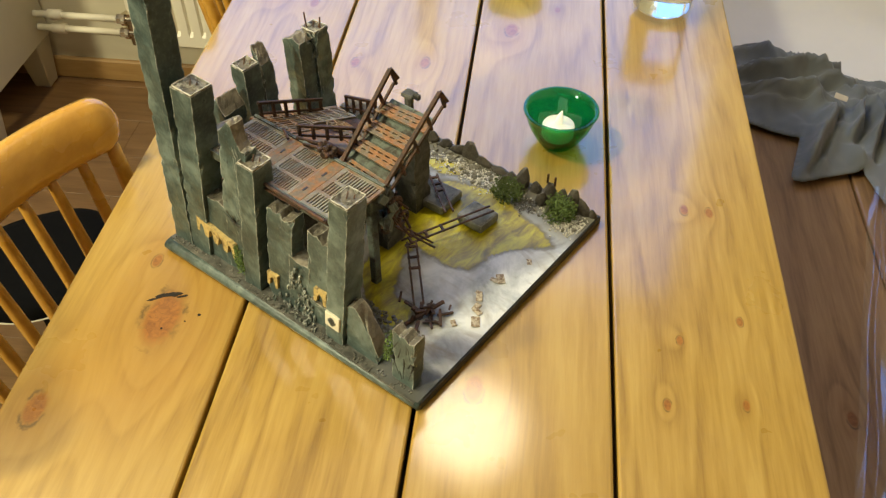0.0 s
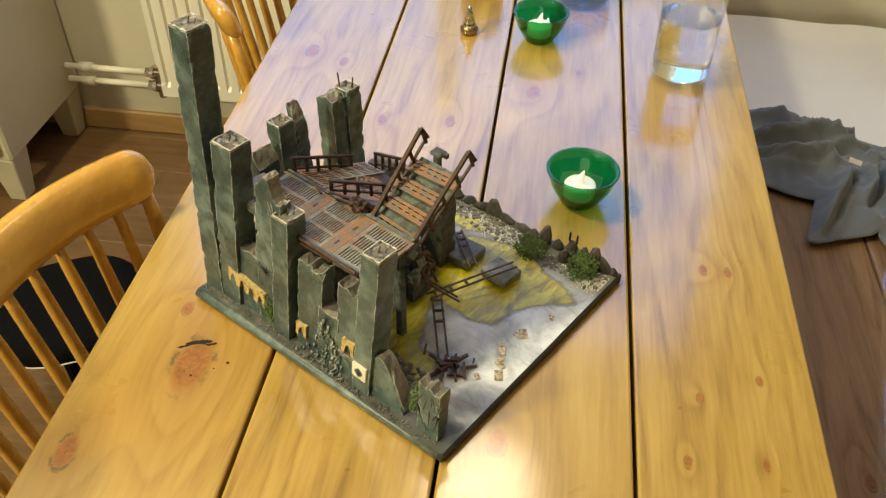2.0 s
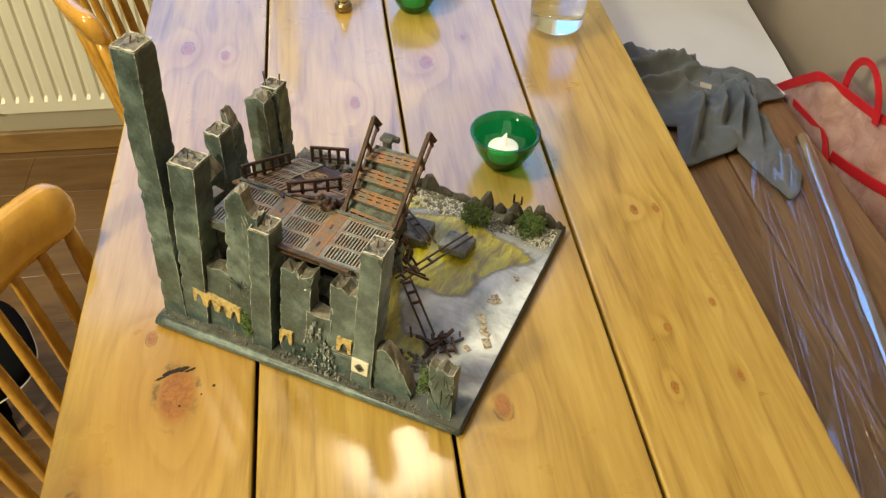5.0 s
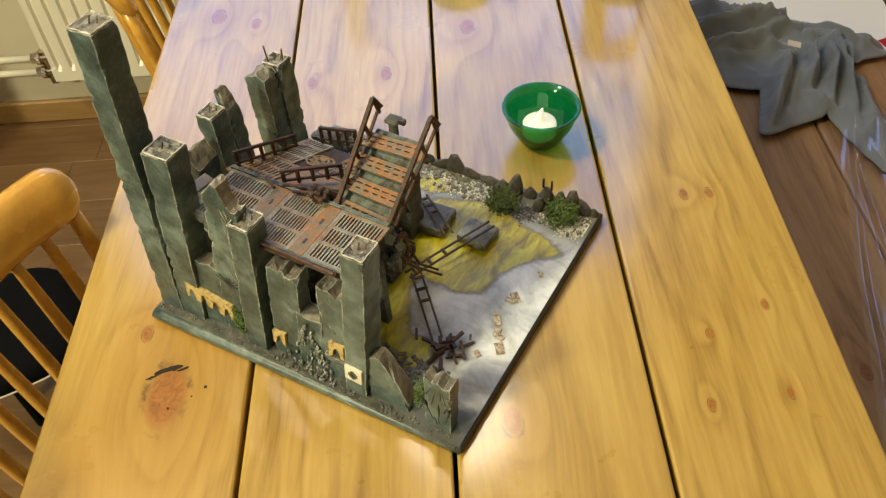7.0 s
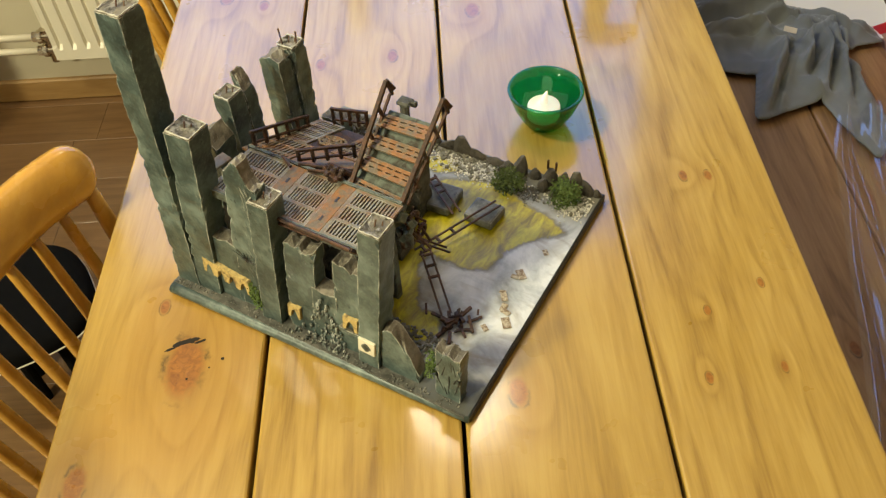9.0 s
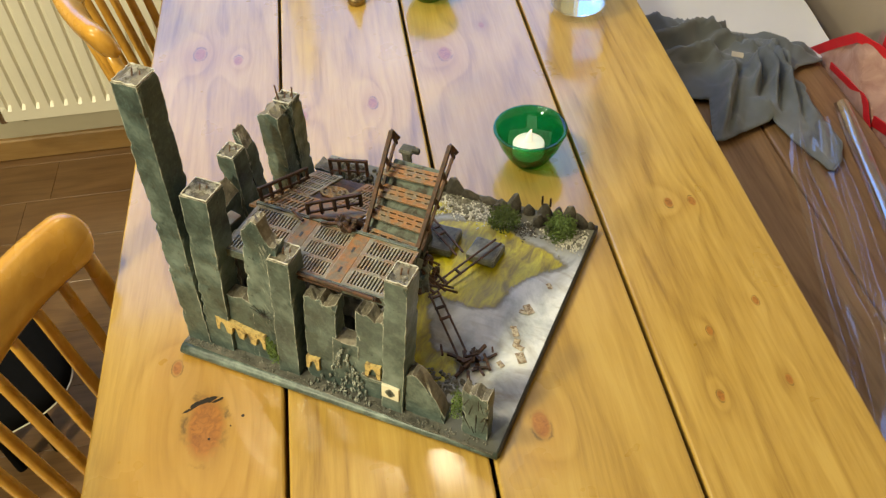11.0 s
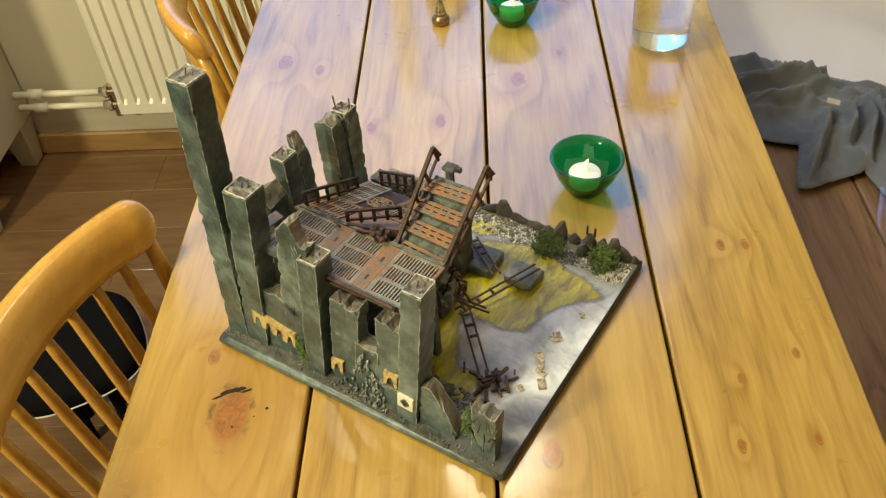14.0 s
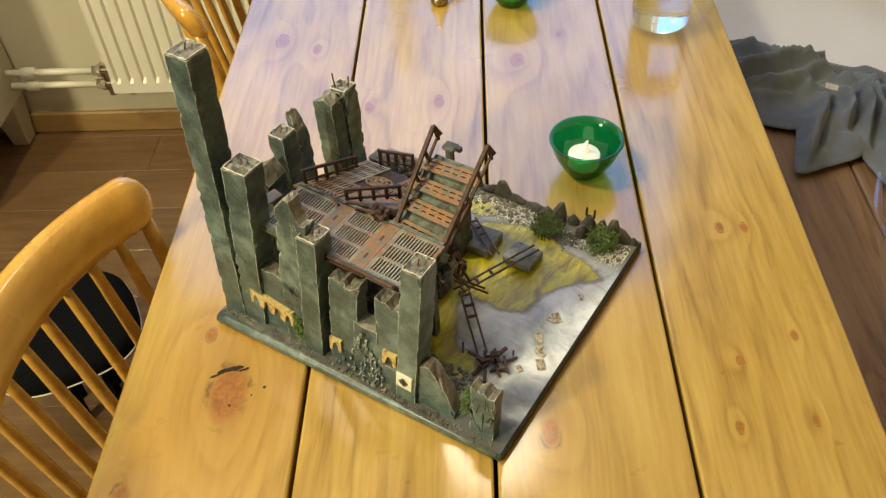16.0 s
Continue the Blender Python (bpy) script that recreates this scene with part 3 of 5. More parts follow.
tube(bm, (-0.008, 0, 0.017), (-0.003, 0, 0.036), 0.0016, 0.001, 6)
tube(bm, (0.008, 0, 0.017), (0.003, 0, 0.036), 0.0016, 0.001, 6)
part("arms", bm, M_PEWTER, orn)

# ---- things on and by the bench ----
BENCH_Z = 0.45
paper = thing("paper_sheet", "large creased white paper sheet lying on bench", "paper")
bm = bmesh.new()


def paper_at(u, v):
    x = 0.43 + (0.41 + 0.05 * v) * u
    y = 0.925 + 0.54 * v - 0.02 * u
    z = BENCH_Z + 0.004 + 0.012 * max(0, noise.noise((x * 7, y * 7, 2.0))) + 0.025 * max(0, v - 0.93) / 0.07
    return (x, min(y, BACK - 0.012), z)


sheet(bm, 30, 36, paper_at)
part("sheet", bm, M_PAPER, paper, smooth=True)

cloth = thing("grey_cloth", "crumpled dark grey jersey garment with white tag", "garment")
HEM = [Vector(p) for p in ((0.41, 1.00), (0.47, 1.09), (0.515, 1.10), (0.55, 1.065), (0.595, 1.055), (0.612, 1.005), (0.645, 1.025), (0.672, 1.005), (0.73, 0.975), (0.787, 0.94), (0.797, 0.885), (0.745, 0.878), (0.715, 0.855),
                            (0.722, 0.75), (0.724, 0.655), (0.70, 0.61), (0.675, 0.588), (0.65, 0.66), (0.632, 0.733), (0.58, 0.715), (0.53, 0.694), (0.512, 0.70), (0.53, 0.76), (0.545, 0.81), (0.50, 0.825), (0.455, 0.85), (0.41, 0.90))]
# main folds: the line of each ridge, its height and its half width
FOLDS = (((0.43, 0.955), (0.52, 0.945), (0.575, 0.965), (0.63, 0.955), 0.034, 0.012), ((0.43, 1.03), (0.48, 1.035), (0.53, 1.02), (0.56, 0.99), 0.016, 0.016), ((0.47, 1.08), (0.50, 1.05), (0.52, 1.01), (0.53, 0.98), 0.012, 0.012),
         ((0.55, 1.055), (0.565, 1.02), (0.56, 0.99), (0.55, 0.97), 0.013, 0.010), ((0.44, 0.91), (0.51, 0.90), (0.57, 0.905), (0.60, 0.885), 0.030, 0.018), ((0.61, 0.875), (0.585, 0.82), (0.56, 0.77), (0.535, 0.72), 0.026, 0.020),
         ((0.625, 0.91), (0.655, 0.885), (0.645, 0.84), (0.62, 0.80), 0.024, 0.008), ((0.635, 0.935), (0.678, 0.90), (0.675, 0.84), (0.645, 0.76), 0.026, 0.008), ((0.645, 0.955), (0.698, 0.915), (0.70, 0.85), (0.68, 0.74), 0.024, 0.008),
         ((0.655, 0.975), (0.71, 0.935), (0.718, 0.87), (0.708, 0.72), 0.020, 0.008), ((0.59, 0.94), (0.62, 0.945), (0.65, 0.94), (0.66, 0.915), 0.022, 0.008), ((0.68, 0.99), (0.72, 0.955), (0.755, 0.92), (0.785, 0.905), 0.016, 0.016),
         ((0.612, 0.78), (0.625, 0.76), (0.632, 0.745), (0.634, 0.735), 0.012, 0.010), ((0.46, 0.985), (0.49, 0.97), (0.53, 0.965), (0.57, 0.99), 0.020, 0.007), ((0.645, 1.022), (0.635, 0.995), (0.62, 0.985), (0.60, 0.985), 0.020, 0.008))


def off_line(p, line):
    """Distance of a point from a line of points, and how far along it lies."""
    best, at = 9.0, 0.0
    for k, (a, b) in enumerate(zip(line, line[1:])):
        t = max(0.0, min(1.0, (p - a).dot(b - a) / max(1e-9, (b - a).length_squared)))
        d = (p - a - (b - a) * t).length
        if d < best:
            best, at = d, (k + t) / (len(line) - 1)
    return best, at


def within(p, ring):
    inside = False
    for a, b in zip(ring, ring[1:] + ring[:1]):
        if (a.y > p.y) != (b.y > p.y) and p.x < a.x + (p.y - a.y) / (b.y - a.y) * (b.x - a.x):
            inside = not inside
    return inside


def cloth_height(p, rim):
    env = min(1.0, rim / 0.022) ** 0.6
    heap = 0.018 * math.exp(-((p.x - 0.53) / 0.11) ** 2 - ((p.y - 0.965) / 0.10) ** 2) + 0.012 * math.exp(-((p.x - 0.64) / 0.08) ** 2 - ((p.y - 0.86) / 0.12) ** 2)
    z = 0.004 + env * heap
    warp = noise.noise_vector((p.x * 26, p.y * 26, 4.0)) * 0.006
    for fold in FOLDS:
        line = [Vector(q) for q in fold[:4]]
        d, at = off_line(p + Vector((warp.x, warp.y)), line)
        z += env * 1.7 * fold[4] * math.exp(-(d / fold[5] * 1.3) ** 1.25) * min(1.0, 0.35 + 3.0 * min(at, 1 - at))
    for fold in FOLDS[4:12]:
        line = [Vector(q) + Vector((0.011, -0.006)) for q in fold[:4]]
        z -= env * 0.022 * math.exp(-(off_line(p, line)[0] / 0.0045) ** 2)
    z = max(z, 0.003)
    z += env * (0.010 * abs(noise.noise((p.x * 34, p.y * 20, 2.7))) + 0.002 * noise.noise((p.x * 80, p.y * 80, 1.1)))
    return z


bm = bmesh.new()
STEP = 0.0042
grid = {}
for i in range(94):
    for j in range(124):
        p = Vector((0.408 + STEP * i, 0.585 + STEP * j))
        if within(p, HEM):
            grid[i, j] = bm.verts.new((p.x, p.y, BENCH_Z + 0.008 + cloth_height(p, off_line(p, HEM + HEM[:1])[0])))
for i, j in grid:
    if all(key in grid for key in ((i + 1, j), (i, j + 1), (i + 1, j + 1))):
        bm.faces.new((grid[i, j], grid[i + 1, j], grid[i + 1, j + 1], grid[i, j + 1]))
bmesh.ops.delete(bm, geom=[v for v in bm.verts if not v.link_faces], context="VERTS")
bmesh.ops.smooth_vert(bm, verts=bm.verts[:], factor=0.4, use_axis_x=True, use_axis_y=True, use_axis_z=True)
# pull the rim onto the hem
for v in [v for v in bm.verts if v.is_boundary]:
    p, near = v.co.xy, None
    for a, b in zip(HEM, HEM[1:] + HEM[:1]):
        t = max(0.0, min(1.0, (p - a).dot(b - a) / (b - a).length_squared))
        q = a + (b - a) * t
        if near is None or (q - p).length < (near - p).length:
            near = q
    v.co.x, v.co.y = near.x, near.y
bmesh.ops.solidify(bm, geom=bm.faces[:], thickness=0.002)
part("fabric", bm, M_CLOTH, cloth, smooth=True)
bm = bmesh.new()
box(bm, -0.011, 0.011, -0.005, 0.005, 0, 0.0012, pose(0.607, 0.862, 0.516, 30, 10, -15))
part("tag", bm, M_PIPING, cloth, "small white sewn tag")

wrap = thing("plastic_wrap", "clear crinkled plastic wrap rolled into tube", "plastic film")
bm = bmesh.new()
ax, bx = Vector((0.752, 0.73, BENCH_Z + 0.03)), Vector((0.625, 0.08, BENCH_Z + 0.022))
d = bx - ax
q = d.to_track_quat("Z", "Y").to_matrix()
sweep(bm, [i / 30 for i in range(31)], lambda i, s: [ax + d * s + q @ Vector(((0.014 + 0.003 * noise.noise((s * 9, j * 0.9, 1))) * math.cos(2 * math.pi * j / 16), (0.014 + 0.003 * noise.noise((s * 9, j * 0.9, 4))) * math.sin(2 * math.pi * j / 16), 0)) for j in range(16)], False)
part("roll", bm, M_ROLL, wrap, smooth=True)
bm = bmesh.new()


def film_at(u, v):
    """Loose film beside the roll, with a few long sharp creases."""
    x, y = 0.715 - 0.125 * u * (0.7 + 0.5 * v) - 0.10 * v, 0.70 - 0.66 * v - 0.03 * u
    z = 0.006 + 0.016 * abs(noise.noise((u * 2.3, v * 3.1, 3)))
    for k, (cu, slope, high, w) in enumerate(((0.15, 0.25, 0.020, 0.03), (0.5, -0.5, 0.016, 0.025), (0.85, 0.1, 0.018, 0.03), (0.35, 0.6, 0.010, 0.02))):
        z += high * max(0.0, 1 - abs(u - cu - slope * (v - 0.5) - 0.06 * noise.noise((v * 4, k, 0.5))) / w / 2) * (0.4 + 0.6 * abs(math.sin(3.1 * v + k)))
    if v < 0.12:
        z += 0.03 * (1 - v / 0.12) * abs(math.sin(5.0 * u + 0.6))
    return (x, y, BENCH_Z + z)


sheet(bm, 70, 60, film_at)
part("loose_film", bm, M_FILM, wrap, smooth=True)

bag = thing("shopping_bag", "slumped milky plastic bag with red trim", "bag")
RIM = [Vector(p) for p in ((0.805, 0.945, 0.44), (0.812, 0.885, 0.50), (0.806, 0.82, 0.555), (0.832, 0.765, 0.552), (0.85, 0.69, 0.553), (0.87, 0.615, 0.568), (0.895, 0.54, 0.565))]


def along(points, s):
    k = min(int(s * (len(points) - 1)), len(points) - 2)
    return points[k].lerp(points[k + 1], s * (len(points) - 1) - k)


def bag_at(u, v):
    """The side that faces the bench, from the rim (v = 0) down to the floor."""
    top = along(RIM, u)
    low = Vector((0.822, 0.93 - 0.44 * u, 0.0))
    p = top.lerp(low, v)
    p.x -= 0.02 * math.sin(math.pi * u) * math.sin(math.pi * min(1, v * 2))
    p.x = max(p.x + 0.012 * noise.noise((u * 6, v * 9, 9)), 0.806)
    return p


bm = bmesh.new()
sheet(bm, 36, 40, bag_at)
part("side", bm, M_BAG, bag, smooth=True)
bm = bmesh.new()
sheet(bm, 26, 26, lambda u, v: (0.912 + 0.006 * noise.noise((u * 5, v * 5, 2)), 0.91 - 0.41 * u, (0.50 + 0.03 * u) * (1 - v) + 0.01 * v))
part("back_side", bm, M_BAG, bag, smooth=True)


def ribbon(path, wide, name="trim", label="red woven trim"):
    """A flat band along a path; its width lies across the path, upright."""
    bm = bmesh.new()
    n = len(path)

    def ring(i, p):
        t = (path[min(n - 1, i + 1)] - path[max(0, i - 1)]).normalized()
        s = Vector((1, 0.25, 0.1)).cross(t).normalized()
        o = s.cross(t).normalized() * 0.0012
        return [p - s * wide - o, p + s * wide - o, p + s * wide + o, p - s * wide + o]

    sweep(bm, path, ring)
    part(name, bm, M_RED, bag, label)


off = Vector((-0.004, 0, 0))
ribbon([along(RIM, i / 40) + off for i in range(41)], 0.009)
ribbon([Vector((0.803, 0.87, 0.462)).lerp(Vector((0.808, 0.76, 0.470)), i / 8) for i in range(9)] + [Vector((0.808, 0.745, 0.466)), Vector((0.807, 0.73, 0.45)), Vector((0.807, 0.71, 0.43))], 0.007)
ribbon([Vector(bag_at(0.58 + 0.42 * i / 16, 0.19)) + off for i in range(17)], 0.011)
ribbon([Vector((0.838 - 0.012 * math.sin(math.pi * i / 24), 0.732 + 0.056 * math.cos(math.pi * i / 24), 0.546 + 0.086 * math.sin(math.pi * i / 24))) for i in range(25)], 0.007, "handle", "red webbing carrying handle")

# ---- the ruin model on the table; its own x runs along its right edge, y along its front wall, in millimetres by mm() ----
M_STONE = painted_stone("grey_model_stone", (0.060, 0.087, 0.082), (0.85, 0.84, 0.76), (0.165, 0.215, 0.20), 0.36)
M_RUBBLE = painted_stone("dark_model_rubble", (0.075, 0.075, 0.065), (0.40, 0.39, 0.34), (0.15, 0.14, 0.12), 0.85, 0.0008, 400)
M_RIM = painted_stone("pale_chipped_stone", (0.13, 0.115, 0.085), (0.74, 0.71, 0.63), (0.27, 0.24, 0.19), 0.8, 0.0018, 300)
M_PAVE = painted_stone("grey_paving", (0.13, 0.135, 0.125), (0.55, 0.54, 0.49), (0.27, 0.27, 0.25), 0.85, 0.0025, 160)
M_DEBRIS = plain("mixed_debris", (0.19, 0.18, 0.14), 0.9, 0, 0.6, 420, 0.4)
M_CHIP = plain("chipped_white_edge", (0.58, 0.56, 0.49), 0.8, 0, 0.35, 420, 0.4)
M_ROCK = painted_stone("dark_brown_rock", (0.075, 0.066, 0.052), (0.30, 0.28, 0.24), (0.14, 0.125, 0.10), 0.85, 0.0008, 300)
M_IRON = patchy("rusty_brown_iron", (0.040, 0.024, 0.018), (0.10, 0.042, 0.02), 150, 0.6, 0.3, 0.52, (0.26, 0.17, 0.12))
M_RUST = patchy("orange_rust_plate", (0.175, 0.14, 0.095), (0.30, 0.135, 0.045), 70, 0.65, 0.1, 0.50, (0.48, 0.42, 0.32))
M_STEEL = patchy("weathered_grating", (0.235, 0.215, 0.165), (0.21, 0.11, 0.05), 34, 0.55, 0.1, 0.54, (0.62, 0.60, 0.52))
M_VERDI = patchy("grey_green_plate", (0.13, 0.155, 0.13), (0.05, 0.04, 0.03), 60, 0.7, 0.2, 0.55, (0.5, 0.5, 0.44))
M_BRASS = patchy("cracked_gold_frieze", (0.62, 0.46, 0.18), (0.24, 0.16, 0.07), 150, 0.55, 0.1, 0.56)
M_IVORY = plain("ivory_plaque", (0.75, 0.70, 0.56), 0.6, 0, 0.15, 200, 0.2)
M_EDGE = plain("black_base_edge", (0.020, 0.020, 0.020), 0.45, 0, 0.4, 200, 0.2)
M_TWIG = plain("rusty_rebar", (0.14, 0.075, 0.045), 0.7, 0.2, 0.4, 400, 0.2)
M_MOSS = plain("green_flock", (0.11, 0.165, 0.04), 0.95, 0, 0.6, 700, 0.3)
M_BUSH = plain("dark_green_flock", (0.09, 0.125, 0.032), 0.95, 0, 0.6, 700, 0.3)
M_GRIT = plain("pale_grit", (0.60, 0.58, 0.50), 0.9, 0, 0.6, 500, 0.3)
M_LITTER = patchy("faded_paper_scraps", (0.52, 0.45, 0.33), (0.22, 0.15, 0.09), 260, 0.85, 0.0, 0.5)


def make_ground():
    n = Nodes("snowy_ground")
    c = n.coords()
    big = n.noise(17, 5, 0.6, c, 0.5)
    fine = n.noise(330, 4, 0.6, c)
    cloud = n.noise(42, 4, 0.55, c, 0.4)
    col = n.ramp(big, (0.36, (0.22, 0.23, 0.23)), (0.47, (0.42, 0.44, 0.45)), (0.60, (0.66, 0.67, 0.66)))
    col = n.mix(n.ramp(cloud, (0.54, 0.0), (0.72, 0.6)), col, (0.40, 0.39, 0.36))
    smear = n.noise(28, 4, 0.6, n.coords((1.0, 0.4, 1.0), "Object", (0, 0, radians(-20))), 1.2)
    col = n.mix(n.ramp(smear, (0.56, 0.0), (0.70, 0.75)), col, (0.27, 0.24, 0.19))
    col = n.mix(n.ramp(smear, (0.30, 0.6), (0.42, 0.0)), col, (0.30, 0.34, 0.37))
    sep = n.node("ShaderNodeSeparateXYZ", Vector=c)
    # black ground paint along the front wall, with the wall's shade painted in
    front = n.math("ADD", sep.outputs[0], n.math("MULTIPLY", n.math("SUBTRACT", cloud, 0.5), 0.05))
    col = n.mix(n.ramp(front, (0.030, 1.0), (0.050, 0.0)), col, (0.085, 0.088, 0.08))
    far = n.math("ADD", sep.outputs[0], n.math("MULTIPLY", n.math("SUBTRACT", big, 0.5), 0.10))
    col = n.mix(n.ramp(far, (0.240, 0.0), (0.262, 0.9)), col, (0.125, 0.118, 0.085))
    # slime: the pool attribute runs from 0 well outside a pool to 1 well inside it
    att = n.node("ShaderNodeAttribute")
    att.attribute_name = "pool"
    edge = n.math("ADD", att.outputs["Fac"], n.math("MULTIPLY", n.math("SUBTRACT", n.noise(42, 6, 0.7, c, 0.6), 0.5), 0.75))
    streak = n.noise(34, 5, 0.65, n.coords((1.0, 2.8, 1.0), "Object", (0, 0, radians(35))), 0.7)
    slime = n.ramp(streak, (0.32, (0.17, 0.13, 0.006)), (0.46, (0.33, 0.27, 0.005)), (0.62, (0.52, 0.46, 0.008)))
    col = n.mix(n.ramp(edge, (0.20, 0.0), (0.42, 0.85)), col, (0.13, 0.11, 0.06))
    wet = n.ramp(edge, (0.38, 0.0), (0.50, 1.0))
    col = n.mix(wet, col, slime)
    n.set(Base_Color=col, Roughness=n.mix(wet, n.ramp(cloud, (0.3, 0.5), (0.7, 0.8)), (0.36, 0.36, 0.36)))
    n.bump(n.math("ADD", n.math("MULTIPLY", fine, 0.5), n.math("ADD", cloud, n.math("MULTIPLY", streak, 0.5))), 0.35, 0.0012)
    return n.mat


def make_slime():
    n = Nodes("yellow_slime")
    c = n.coords()
    streak = n.noise(30, 5, 0.65, n.coords((1.0, 2.6, 1.0), "Object", (0, 0, radians(35))), 0.7)
    n.set(Base_Color=n.ramp(streak, (0.30, (0.10, 0.08, 0.012)), (0.60, (0.48, 0.44, 0.03))), Roughness=0.6)
    return n.mat


M_GROUND, M_SLIME = make_ground(), make_slime()
MODEL = pose(0.002, 0.0, TABLE_Z, 0, 0, math.degrees(math.atan2(0.851, 0.525)))
model = thing("ruin_model", "hand-painted miniature city ruin on square base", "model", MODEL)
LEAN, SIDE = 0.08, -0.06


def mm(*v):
    return tuple(c / 1000 for c in v)


def lean(vs, k=LEAN, ky=0.0):
    for v in vs:
        h = max(0.0, v.co.z - 0.011)
        v.co.x += k * h
        v.co.y += ky * h


def slab(x0, x1, y0, y1, z0, tops, seed, mat=None, name="wall_slab", rough=0.8, tilt=None, step=5.0, k=LEAN, label="", thin=0.0, ky=0.0):
    """A broken block of model wall. tops: heights along y, from y0 to y1; its faces are uneven and its top is ragged."""
    bm = bmesh.new()
    ny = max(2, int((y1 - y0) / step))
    nx = max(2, int((x1 - x0) / step))
    zmax = max(tops)
    nz = max(3, int((zmax - z0) / (step * 1.4)))

    def top(y):
        s = (y - y0) / (y1 - y0) * (len(tops) - 1)
        i = min(int(s), len(tops) - 2)
        return tops[i] + (tops[i + 1] - tops[i]) * (s - i)

    grid = {}

    def vert(i, j, l):
        if (i, j, l) not in grid:
            y = y0 + (y1 - y0) * j / ny
            t = top(y) + (1.6 * rough * noise.noise((i * 1.3, j * 1.7, seed + 5.0)) if l == nz else 0)
            z = z0 + (t - z0) * l / nz
            x = x0 + (x1 - x0) * i / nx
            taper = 1 - thin * (z - z0) / max(1, zmax - z0)
            x, y = (x0 + x1) / 2 + (x - (x0 + x1) / 2) * taper, (y0 + y1) / 2 + (y - (y0 + y1) / 2) * taper
            n3 = noise.noise_vector((x * 0.09 + seed, y * 0.09, z * 0.09))
            corner = (i in (0, nx)) + (j in (0, ny)) + (l == nz)
            bite = 0.0
            if corner >= 2:
                bite = max(0.0, noise.noise((x * 0.16, y * 0.16 + seed, z * 0.16)) - 0.12) * 4.5 * rough
            cx, cy = (x0 + x1) / 2, (y0 + y1) / 2
            px = x + n3.x * rough + (cx - x) / max(4, x1 - x0) * 2 * bite
            py = y + n3.y * rough + (cy - y) / max(4, y1 - y0) * 2 * bite
            grid[i, j, l] = bm.verts.new(mm(px, py, z - (bite if l == nz else 0)))
        return grid[i, j, l]

    for j in range(ny):
        for l in range(nz):
            bm.faces.new([vert(0, j, l), vert(0, j + 1, l), vert(0, j + 1, l + 1), vert(0, j, l + 1)])
            bm.faces.new([vert(nx, j, l), vert(nx, j, l + 1), vert(nx, j + 1, l + 1), vert(nx, j + 1, l)])
    for i in range(nx):
        for l in range(nz):
            bm.faces.new([vert(i, 0, l), vert(i, 0, l + 1), vert(i + 1, 0, l + 1), vert(i + 1, 0, l)])
            bm.faces.new([vert(i, ny, l), vert(i + 1, ny, l), vert(i + 1, ny, l + 1), vert(i, ny, l + 1)])
    for i in range(nx):
        for j in range(ny):
            bm.faces.new([vert(i, j, nz), vert(i, j + 1, nz), vert(i + 1, j + 1, nz), vert(i + 1, j, nz)]).material_index = 1
            bm.faces.new([vert(i, j, 0), vert(i + 1, j, 0), vert(i + 1, j + 1, 0), vert(i, j + 1, 0)])
    lean(bm.verts, k, ky)
    if tilt is not None:
        bmesh.ops.transform(bm, matrix=tilt, verts=bm.verts)
    ob = part(name, bm, mat or M_STONE, model, label)
    ob.data.materials.append(M_RIM if mat is None else mat)
    return ob


def cap(under, x0, x1, y0, y1, z, seed, k=LEAN, ky=0.0):
    """The pale crumbled top of a tower, with a stub of rod."""
    bm = bmesh.new()
    g = sheet(bm, 7, 7, lambda u, v: mm(x0 + (x1 - x0) * u, y0 + (y1 - y0) * v, z + 0.4 + 3.2 * noise.noise((u * 2.3 + seed, v * 2.3, 1)) + (0.9 if min(u, v, 1 - u, 1 - v) < 0.01 else 0)))
    bmesh.ops.solidify(bm, geom=bm.faces[:], thickness=0.0015)
    lean(bm.verts, k, ky)
    part("crumbled_top", bm, M_RIM, under, "pale chipped top surface")
    bm = bmesh.new()
    corners = [(x0, y0), (x1, y0), (x1, y1), (x0, y1)]
    for c, ((xa, ya), (xb, yb)) in enumerate(zip(corners, corners[1:] + corners[:1])):
        sweep(bm, [i / 8 for i in range(9)], lambda i, s: [mm(xa + (xb - xa) * s + dx * q, ya + (yb - ya) * s + dy * q, z + 1.7 + dz * q + 0.8 * noise.noise((s * 4 + c, seed, 2)))
              for q in (0.35 + 0.75 * abs(noise.noise((s * 5 + c * 3, seed, 6))),) for dx, dy, dz in ((-1, -1, -1), (1, 1, -1), (0.6, 0.6, 0.8), (-0.6, -0.6, 0.8))])
    lean(bm.verts, k, ky)
    part("chipped_rim", bm, M_CHIP, under, "white chipped rim")
    bm = bmesh.new()
    cx, cy, s = (x0 + x1) / 2, (y0 + y1) / 2 + ky * (z - 11), k * (z - 11)
    tube(bm, mm(cx + s - 1, cy + 1, z - 1), mm(cx + s + 1, cy, z + 7), 0.0007, None, 6)
    tube(bm, mm(cx + s + 2, cy - 4, z - 1), mm(cx + s + 4, cy - 4, z + 4), 0.0006, None, 6)
    part("rebar", bm, M_TWIG, under, "rusty rebar stub")


